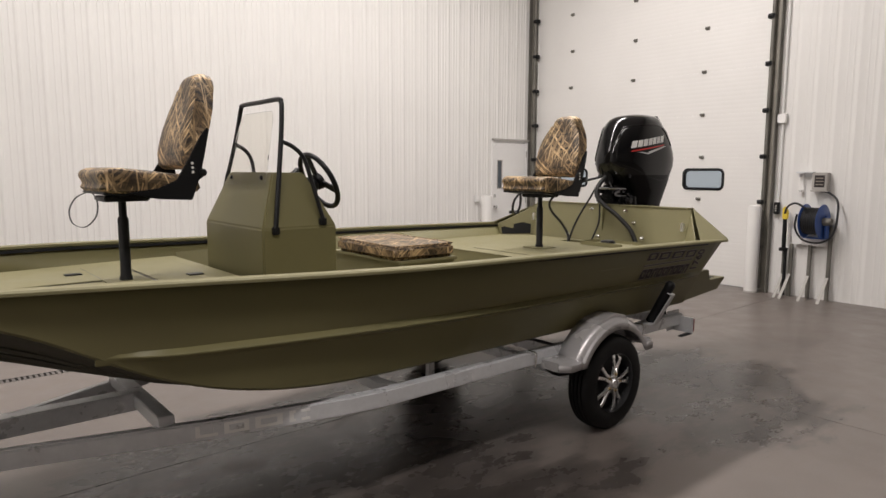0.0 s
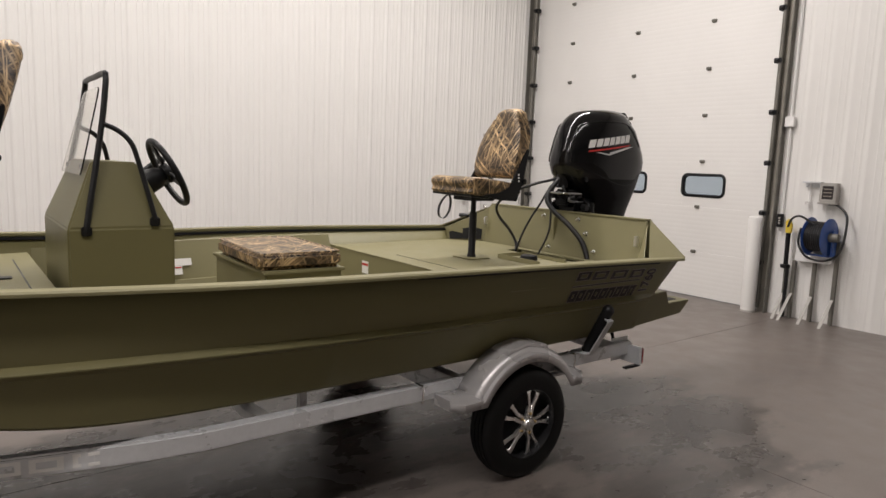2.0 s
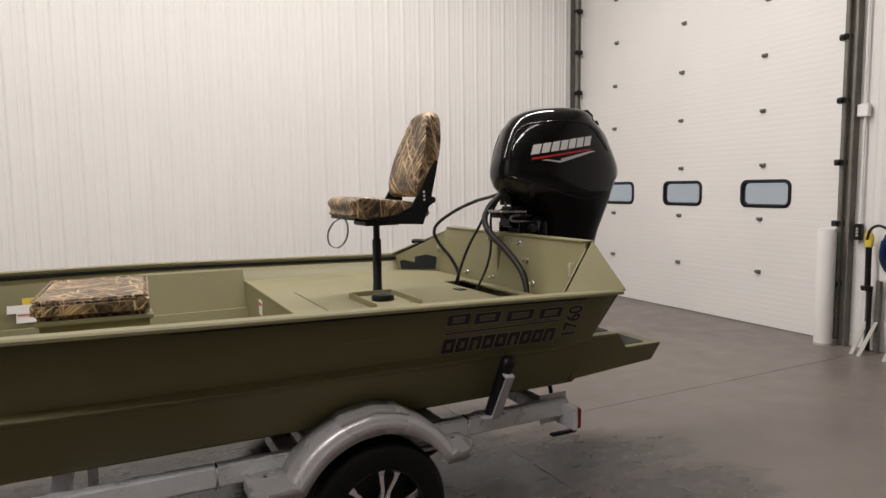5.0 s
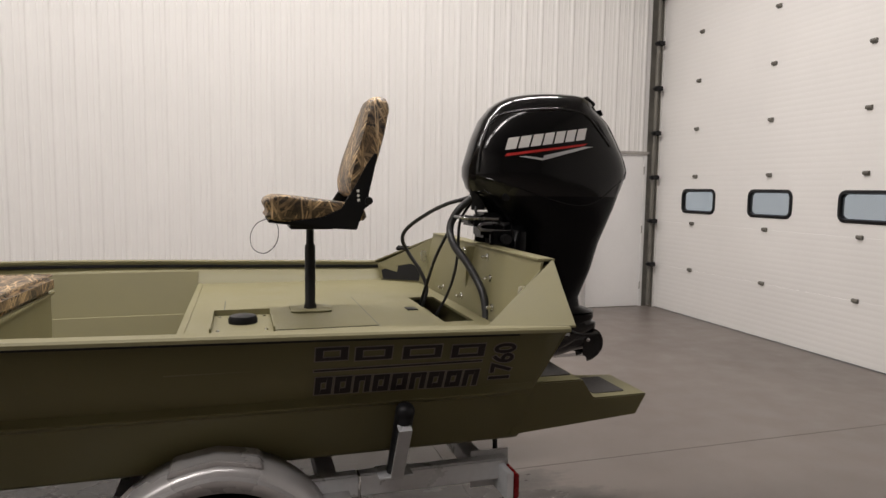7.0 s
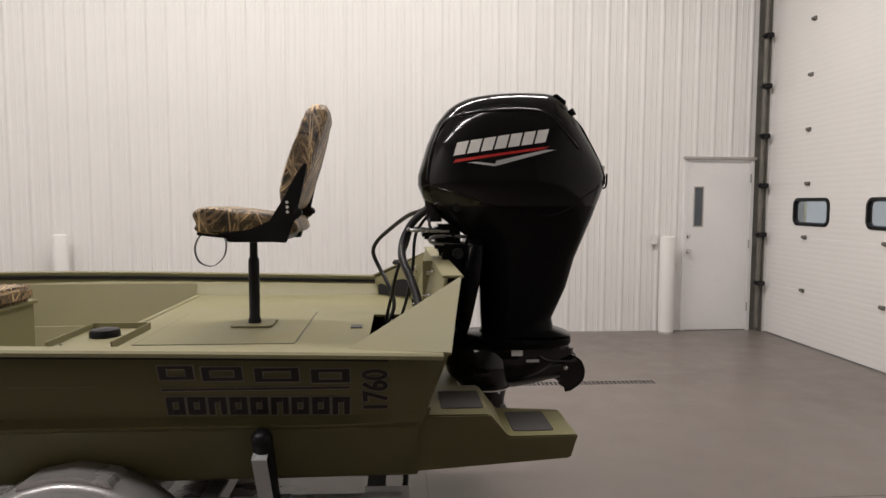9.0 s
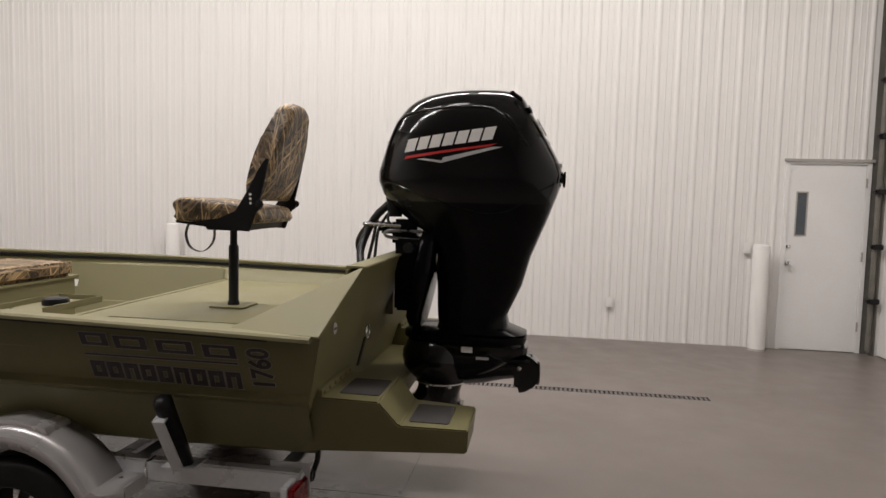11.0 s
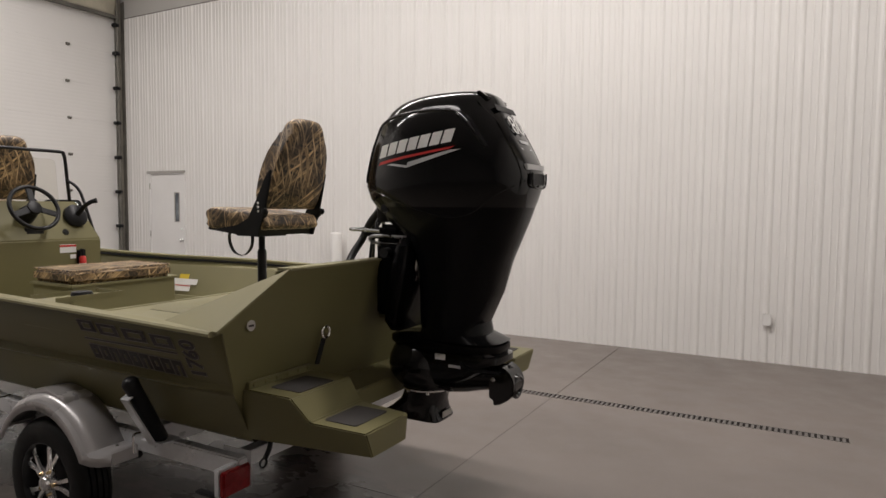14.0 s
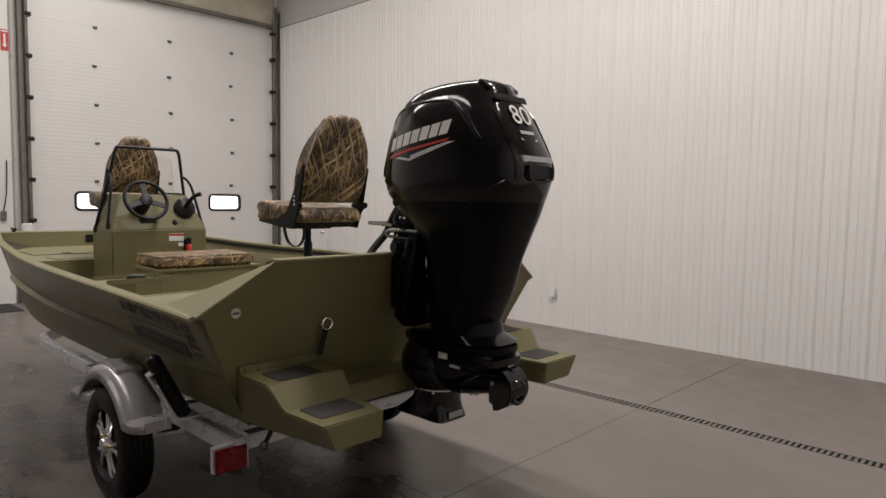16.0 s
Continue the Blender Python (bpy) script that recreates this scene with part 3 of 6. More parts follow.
xs_hull = [4.745, *np.linspace(4.65, -0.40, 110), -0.45]
rings = []
for i, x in enumerate(xs_hull):
    hb, zg, hc, zc, zk = gun_half(x) - LIP, gun_z(x), interp(ST_X, ST_HC, x), interp(ST_X, ST_ZC, x), interp(ST_X, ST_ZK, x)
    half = [(hb, zg), (hb + (hc - hb) * 0.5, zg + (zc - zg) * 0.5), (hc + 0.012, zc + 0.012), (hc, zc), (hc * 0.5, zc + (zk - zc) * 0.55), (0.0, zk)]
    full = [(-y, z) for y, z in half] + [(y, z) for y, z in half[-2::-1]]
    rings.append([(x + (rake(z) if i == 0 else 0), y, z) for y, z in full])
sides = loft([r[:4] for r in rings], closed=False, caps=False)
hull = part("hull", join(sides, loft([r[7:] for r in rings], closed=False, caps=False)), OLIVE, boat, smooth=25)
keel = part("hull_bottom", loft([r[3:8] for r in rings], closed=False, caps=False), SHADE_BOTTOM, boat, "flat bottom plating, its shade in the colour", 25)
for y in (-0.56, -0.38, -0.19, 0.19, 0.38, 0.56):
    rib = []
    for x, r in zip(xs_hull[4:-14:3], rings[4:-14:3]):
        ys, zs = [p[1] for p in r[3:8]], [p[2] for p in r[3:8]]
        w = ys[-1] / 0.85
        z = float(np.interp(y * w, ys, zs))
        rib.append([(x, y * w - 0.016, z - 0.001), (x, y * w - 0.008, z - 0.016), (x, y * w + 0.008, z - 0.016), (x, y * w + 0.016, z - 0.001)])
    part("bottom_rib", loft(rib), SHADE_BOTTOM, boat)
for sheet in (hull, keel):
    sol = sheet.modifiers.new("thickness", "SOLIDIFY")
    sol.thickness, sol.offset = 0.004, 0
bow = rings[-1]
part("bow_plate", loft([[(x - 0.002, y, z) for x, y, z in bow], [(x + 0.008, y, z) for x, y, z in bow]]), OLIVE, boat)

for sgn, nm in ((-1, "port"), (1, "starboard")):
    prof = []
    for x in np.linspace(4.722, -0.45, 96):
        h, z = gun_half(x), gun_z(x)
        prof.append([(x, sgn * (h + 0.003), z - 0.014), (x, sgn * (h + 0.004), z - 0.003), (x, sgn * (h - 0.004), z + 0.004), (x, sgn * (h - 0.05), z + 0.006), (x, sgn * (h - 0.056), z), (x, sgn * (h - 0.056), z - 0.014), (x, sgn * (h - 0.022), z - 0.016), (x, sgn * (h - 0.010), z - 0.018)])
    part("gunwale", loft(prof), OLIVE_TEX, boat, "olive rolled gunwale rail", smooth=30)
    prof = []
    for x in np.linspace(4.55, 0.1, 36):
        h, z = gun_half(x), gun_z(x)
        prof.append([(x, sgn * (h - 0.052), z - 0.020), (x, sgn * (h - 0.064), z - 0.020), (x, sgn * (h - 0.068), z - 0.036), (x, sgn * (h - 0.058), z - 0.036)])
    part("rub_channel", loft(prof), BLACKP, boat, "black channel under the gunwale")
    prof = []
    for x in np.linspace(4.66, 0.625, 56):
        zs = float(np.interp(x, (0.62, 0.9, 1.5, 2.3, 4.6), (0.947, 0.927, 0.913, 0.898, 0.890)))
        k = min(1.0, 0.05 + (x - 0.62) / 0.25, max(0.03, (4.66 - x) / 0.22))
        hm, h1, h2 = side_half(x, zs), side_half(x, zs - 0.034), side_half(x, zs + 0.02)
        prof.append([(x, sgn * (h2 - 0.010), zs + 0.020), (x, sgn * (h2 + 0.001), zs + 0.019), (x, sgn * (hm + 0.030 * k), zs + 0.001), (x, sgn * (hm + 0.034 * k), zs - 0.002), (x, sgn * (hm + 0.034 * k), zs - 0.007), (x, sgn * (h1 + 0.001), zs - 0.034), (x, sgn * (h1 - 0.012), zs - 0.034)])
    part("strake", loft(prof), OLIVE, boat, "pressed spray strake along the hull side", smooth=32)
    # gusset between gunwale and transom top
    A, B, C = (4.748, sgn * 1.075, 1.154), (4.806, sgn * 0.76, 1.358), (4.42, sgn * 1.042, 1.160)
    g = loft([[A, B, C], [(p[0], p[1] - sgn * 0.002, p[2] - 0.008) for p in (A, B, C)]])
    part("corner_gusset", g, OLIVE_TEX, boat, "sloping olive corner gusset at the transom", smooth=20)
    web = [(4.44, 0.995, 1.145), (4.775, 0.765, 1.338), (4.68, 0.765, 1.048), (4.46, 0.975, 1.048)]
    part("gusset_web", loft([[(x, sgn * y, z) for x, y, z in web], [(x, sgn * (y - 0.006), z) for x, y, z in web]]), OLIVE_TEX, boat, smooth=20)
    # shade below the starboard corner plate, added as a black sheet
    if sgn > 0:
        c00, c10, c01, c11 = (Vector(web[n]) for n in (3, 2, 0, 1))
        shade_edge = []
        for u, v in ((0.05, 0.04), (0.90, 0.04), (0.86, 0.36), (0.62, 0.52), (0.25, 0.60), (0.05, 0.58)):
            shade_edge.append((c00 * (1 - u) + c10 * u) * (1 - v) + (c01 * (1 - u) + c11 * u) * v)
        part("web_shade", loft([[(p.x, p.y - 0.004, p.z) for p in shade_edge], [(p.x - 0.003, p.y - 0.010, p.z) for p in shade_edge]]), BLACKM, boat, "black sheet standing in for shade under the corner plate", smooth=20)
    up, low = [], []
    for x in (1.45, 1.7, 2.0, 2.5, 3.0, 3.35):
        hi_, lo_ = side_half(x, 1.12) - 0.008, side_half(x, 0.885) - 0.010
        up.append([(x, sgn * y, z) for y, z in ((hi_, 1.12), (hi_ - 0.003, 1.12), (lo_ - 0.003, 0.885), (lo_, 0.885))])
        low.append([(x, sgn * y, z) for y, z in ((lo_, 0.885), (lo_ - 0.022, 0.885), (lo_ - 0.095, 0.715), (lo_ - 0.085, 0.715), (lo_ - 0.012, 0.875), (lo_, 0.875))])
    part("side_panel", loft(up), OLIVE_TEX, boat, smooth=20)
    part("side_liner", loft(low), OLIVE_TEX, boat, smooth=20)


# transom skin, inner panel and top
tr = [(1.073, 1.150), (0.76, 1.358), (-0.76, 1.358), (-1.073, 1.150), (-1.043, 1.140), (-0.80, 0.648), (0, 0.632), (0.80, 0.648), (1.043, 1.140)]
part("transom", loft([[(4.745 + rake(z), y, z) for y, z in tr], [(4.738 + rake(z), y, z) for y, z in tr]]), OLIVE, boat, smooth=20)
inn = [(0.778, 1.349), (-0.778, 1.349), (-0.778, 1.02), (0.778, 1.02)]
part("transom_panel", loft([[(4.755 + (z - 1.335) * 0.22, y, z) for y, z in inn], [(4.745 + (z - 1.335) * 0.22, y, z) for y, z in inn]]), OLIVE_TEX, boat)
part("transom_cap", box(4.74, 4.818, -0.762, 0.762, 1.351, 1.361, 0.003), OLIVE_TEX, boat)
part("panel_edge", box(4.700, 4.75, -0.002, 0.010, 1.05, 1.345, 0.002), OLIVE_TEX, boat)
for y, z in ((-0.204, 1.31), (0.135, 1.312), (0.03, 1.085), (0.35, 1.082), (-0.40, 1.10), (-0.30, 1.22)):
    x = 4.745 + (z - 1.335) * 0.22
    part("through_bolt", lathe([(0.017, 0.0), (0.017, -0.006), (0.009, -0.008), (0.009, -0.03), (0.003, -0.034)], 12, "x", (x, y, z)), CHROME, boat)
for sgn in (-1, 1):
    part("transom_latch", box(4.665, 4.695, sgn * 0.752 - 0.012, sgn * 0.752 + 0.012, 1.185, 1.25, 0.004), ALU, boat)

# rear deck with lid, hole and front face
def bulkhead(x, top):
    """An upright sheet across the hull from the floor to a deck."""
    lo, hi = side_half(x, 0.715) - 0.012, side_half(x, top) - 0.012
    return prism([(-lo, 0.715), (lo, 0.715), (hi, top), (-hi, top)], "x", x - 0.005, x + 0.005)


b = None
for a, c, y0, y1 in ((3.36, 4.46, -0.982, 0.982), (4.46, 4.60, -0.982, -0.41), (4.46, 4.60, 0.25, 0.982), (4.60, 4.665, -0.89, 0.89)):
    b = box(a, c, y0, y1, 1.035, 1.046, bm=b)
part("rear_deck", b, OLIVE_TEX, boat, "olive textured rear casting deck", smooth=20)
part("deck_front", bulkhead(3.357, 1.045), OLIVE_TEX, boat)
part("deck_nosing", box(3.348, 3.38, -0.982, 0.982, 1.042, 1.050, 0.003), OLIVE_TEX, boat)
part("deck_lid", box(3.52, 4.160, -0.42, 0.33, 1.046, 1.0485, 0.001), OLIVE_TEX, boat, "flush hatch lid")
part("lid_gap", box(3.516, 4.164, -0.424, 0.334, 1.0458, 1.0468), BLACKP, boat)
part("hatch_well", box(4.46, 4.60, -0.41, 0.25, 0.86, 0.88), BLACKP, boat)
part("lid_latch", box(4.365, 4.42, -0.115, -0.04, 1.046, 1.051, 0.003), BLACKP, boat)
part("cockpit_floor", box(1.43, 4.6, -0.755, 0.755, 0.70, 0.715), OLIVE_TEX, boat)
tray = part("pod_tray", box(3.50, 3.70, -1.09, -0.71, 1.166, 1.172, 0.002), OLIVE_TEX, boat, "square olive tray with upturned edges by the gunwale")
for x0, x1, y0, y1 in ((3.50, 3.505, -1.03, -0.71), (3.695, 3.70, -1.03, -0.71), (3.50, 3.70, -0.715, -0.71)):
    part("tray_rim", box(x0, x1, y0, y1, 1.17, 1.192, 0.001), OLIVE_TEX, tray)
for x, y in ((3.525, -0.75), (3.675, -0.75), (3.525, -0.98), (3.675, -0.98)):
    part("tray_screw", lathe([(0.006, 1.171), (0.005, 1.175), (0.001, 1.176)], 8, "z", (x, y, 0)), CHROME, tray)
part("cup_lid", lathe([(0.048, 1.171), (0.048, 1.186), (0.043, 1.196), (0.03, 1.199), (0.004, 1.20)], 24, "z", (3.602, -0.85, 0)), BLACKP, boat, "round black screw lid")

# bow deck
pts = [(1.43, -0.865), (0.9, -0.795), (0.5, -0.73), (0.2, -0.68), (-0.18, -0.61), (-0.18, 0.61), (0.2, 0.68), (0.5, 0.73), (0.9, 0.795), (1.43, 0.865)]
part("bow_deck", prism(pts, "z", 1.088, 1.10), OLIVE_TEX, boat, "olive textured bow casting deck", smooth=20)
part("bow_deck_face", bulkhead(1.424, 1.095), OLIVE_TEX, boat)
for a, c, y0, y1 in ((0.35, 0.85, -0.62, -0.1), (0.35, 0.85, 0.1, 0.62), (1.06, 1.34, -0.6, 0.6)):
    part("lid_gap", box(a - 0.008, c + 0.008, y0 - 0.008, y1 + 0.008, 1.0998, 1.1012), BLACKP, boat)
    part("deck_lid", box(a, c, y0, y1, 1.10, 1.105, 0.002), OLIVE_TEX, boat)
    part("lid_latch", box(c - 0.12, c - 0.04, (y0 + y1) / 2 - 0.03, (y0 + y1) / 2 + 0.03, 1.105, 1.111, 0.003), BLACKP, boat)
part("bow_cap", prism([(-0.447, -0.605), (-0.33, -0.64), (-0.18, -0.675), (-0.18, 0.675), (-0.33, 0.64), (-0.447, 0.605)], "z", 1.235, 1.246, 0.003), OLIVE_TEX, boat)
part("bow_cap_wall", box(-0.19, -0.18, -0.62, 0.62, 1.09, 1.236), OLIVE_TEX, boat)
part("bow_socket", box(-0.18, -0.172, 0.10, 0.24, 1.13, 1.21, 0.004), BLACKP, boat)
cl = box(-0.335, -0.305, -0.515, -0.485, 1.246, 1.271, 0.004)
cl = join(cl, tube([(-0.395, -0.50, 1.278), (-0.245, -0.50, 1.278)], 0.011, 8))
part("cleat", cl, BLACKP, boat, "black bow cleat")

# seat box with warning labels
part("seat_box", box(2.31, 2.72, -0.36, 0.38, 0.715, 1.115, 0.006), OLIVE_TEX, boat, "olive storage box under the cushion")
part("box_rim", box(2.295, 2.735, -0.375, 0.395, 1.10, 1.118, 0.004), OLIVE_TEX, boat)
def side_label(x0, x1, z0, z1, lift):
    """A thin label that lies on the sloping inside of the starboard hull."""
    ps = ((x0, z0), (x1, z0), (x1, z1), (x0, z1))
    return loft([[(x, side_half(x, z) - lift - d, z) for x, z in ps] for d in (0.0, 0.001)])


for x0, x1, z0, z1, mt, nm in ((2.05, 2.325, 0.968, 1.012, WHITE, "white"), (2.123, 2.222, 1.012, 1.048, YELLOW, "yellow"), (2.093, 2.263, 0.915, 0.967, WHITE, "white")):
    part("label", side_label(x0, x1, z0, z1, 0.021), mt, boat, nm + " printed label")
part("label_bar", side_label(2.10, 2.258, 0.955, 0.962, 0.0225), RED, boat)
part("label", box(3.3485, 3.352, 0.42, 0.50, 0.91, 0.995), WHITE, boat, "white and red warning label")
part("label_bar", box(3.3465, 3.3485, 0.42, 0.50, 0.965, 0.98), RED, boat)

# stern float pods
for sgn in (-1, 1):
    side = [(4.655, 0.885), (4.902, 0.883), (4.974, 0.792), (5.228, 0.792), (5.218, 0.682), (4.605, 0.665)]
    outer = (0.868, 0.868, 0.840, 0.836, 0.775, 0.828)
    inner = (0.485, 0.492, 0.505, 0.545, 0.545, 0.485)
    rings2 = [[(x, sgn * o, z) for (x, z), o in zip(side, outer)], [(x, sgn * i, z) for (x, z), i in zip(side, inner)]]
    b = loft(rings2)
    bmesh.ops.recalc_face_normals(b, faces=b.faces[:])
    bevel_sharp(b, 0.006, 2)
    pod = part("stern_pod", b, OLIVE, boat, "stepped olive float pod with grip pads", smooth=25)
    for a, c, z in ((4.735, 4.889, 0.8835), (5.0, 5.15, 0.792)):
        part("grip_pad", moved(prism(rounded(c - a, 0.212, 0.012), "z", 0, 0.003), Matrix.Translation(((a + c) / 2, sgn * (0.690 if z > 0.8 else 0.680), z))), PAD, pod)
    part("pod_flange", box(4.655, 4.69, *sorted((sgn * 0.485, sgn * 0.862)), 0.875, 0.912, 0.003), OLIVE, pod)
    for k in range(6):
        part("rivet", lathe([(0.009, 0), (0.007, 0.005), (0.002, 0.007)], 8, "x", (4.69, sgn * (0.515 + 0.064 * k), 0.898)), OLIVE, pod)
part("pod_bridge", box(4.62, 4.86, -0.485, 0.485, 0.70, 0.79, 0.006), OLIVE, boat)
part("transom_sticker", lathe([(0.021, 0.0), (0.021, 0.002)], 24, "x", (4.745 + rake(1.155) + 0.0045, -0.912, 1.153)), GREYP, boat, "round white sticker with a small dark mark")
part("sticker_mark", box(4.7525, 4.7545, -0.926, -0.898, 1.148, 1.156), INK, boat)
ring = tube([(4.752, -0.47 + 0.026 * math.cos(a), 1.057 + 0.026 * math.sin(a)) for a in np.linspace(0, 2 * math.pi, 17)[:-1]], 0.005, 8, True)
part("eye_bolt", ring, CHROME, boat, "steel eye ring on the transom")


def strap_between(p, q, w=0.02):
    p, q = Vector(p), Vector(q)
    d = (q - p).normalized()
    s = d.cross(Vector((1, 0, 0))).normalized() * w
    n = d.cross(s).normalized() * 0.003
    return loft([[p + s + n, p - s + n, p - s - n, p + s - n], [q + s + n, q - s + n, q - s - n, q + s - n]])


part("tie_down", strap_between((4.742, -0.47, 1.033), (4.715, -0.485, 0.912), 0.013), BLACKP, boat, "black tie-down strap")


# ---- decals on both hull sides ----
def decal_quad(bm, x0, x1, z0, z1, sgn, lift, slant=0.0, cut=0.0):
    """A thin plate on the hull side, slanted like the lettering."""
    ps = [(x0, z0), (x1, z0), (x1 + slant, z1), (x0 + slant, z1)]
    q = [(x, sgn * (side_half(x, z) + lift), z) for x, z in ps]
    r = [(x, sgn * (side_half(x, z) + lift + 0.0012), z) for x, z in ps]
    return join(bm, loft([q, r]))


def mark_ring(x0, x1, z0, z1, sx, sz, sgn, lift, grow, slant=0.0, open_low=False):
    """A letter-sized outline of four bars; open_low leaves out the lower one."""
    b = decal_quad(None, x0 - grow, x0 + sx + grow, z0 - grow, z1 + grow, sgn, lift, slant)
    b = decal_quad(b, x1 - sx - grow, x1 + grow, z0 - grow, z1 + grow, sgn, lift, slant)
    b = decal_quad(b, x0 + sx + grow, x1 - sx - grow, z1 - sz - grow, z1 + grow, sgn, lift, slant)
    if not open_low:
        b = decal_quad(b, x0 + sx + grow, x1 - sx - grow, z0 - grow, z0 + sz + grow, sgn, lift, slant)
    return b


WORD = ((3.829, 3.936), (3.962, 4.087), (4.126, 4.264), (4.303, 4.425))
for sgn in (-1, 1):
    def dx(a, c):
        return (a, c) if sgn < 0 else (8.35 - c, 8.35 - a)
    for lift, grow, mt in ((0.0028, 0.0040, INKEDGE), (0.0046, 0.0, INK)):
        for k, (a, c) in enumerate(WORD):
            z0 = 1.060 - 0.006 * k
            b = mark_ring(*dx(a, c), z0, z0 + 0.050, 0.024, 0.011, sgn, lift, grow)
            part("maker_mark", b, mt, boat, "dark maker mark drawn as plain bars" if grow == 0 else "grey outline")
        a, c = dx(3.827, 4.423)
        part("decal_rule", decal_quad(None, a - grow, c + grow, 1.019 - grow, 1.025 + grow, sgn, lift), mt, boat)
        for k in range(9):
            a, c = dx(3.831 + 0.0665 * k, 3.831 + 0.0665 * k + 0.057)
            z0 = 0.927 - 0.0012 * k
            b = mark_ring(a, c, z0, z0 + 0.068, 0.0185, 0.020, sgn, lift, grow, 0.003, k % 3 == 2)
            part("model_mark", b, mt, boat, "dark block in place of a model name" if grow == 0 else "grey outline")


# ---- pedestal seats ----
def pad_shape(outline, y0, y1, puff, rnd=0.03):
    """A soft pad: an outline in x and z, drawn across y, with rounded sides."""
    outline = [(p.x, p.z) for p in smooth_path([(x, 0, z) for x, z in outline + outline[:1]], 3)[:-1]]
    cx = sum(p[0] for p in outline) / len(outline)
    cz = sum(p[1] for p in outline) / len(outline)
    rings = []
    n = 7
    for k in range(n + 1):
        t = k / n
        y = y0 + (y1 - y0) * t
        edge = min(t, 1 - t) * (y1 - y0)
        s = 1.0 if edge >= rnd else math.sqrt(max(0.0, 1 - (1 - edge / rnd) ** 2)) * 0.25 + 0.75
        rings.append((y, s))
    extra = []
    for e in (0.004, 0.012, 0.024):
        extra.append((y0 + e, 0.75 + 0.25 * math.sqrt(1 - (1 - e / rnd) ** 2)))
        extra.append((y1 - e, 0.75 + 0.25 * math.sqrt(1 - (1 - e / rnd) ** 2)))
    rings = sorted(rings + extra)
    out = []
    for y, s in rings:
        sh = (1 - s) * 0.10
        out.append([(x + (cx - x) / max(1e-6, math.hypot(cx - x, cz - z)) * sh, y, z + (cz - z) / max(1e-6, math.hypot(cx - x, cz - z)) * sh) for x, z in outline])
    return loft(out)


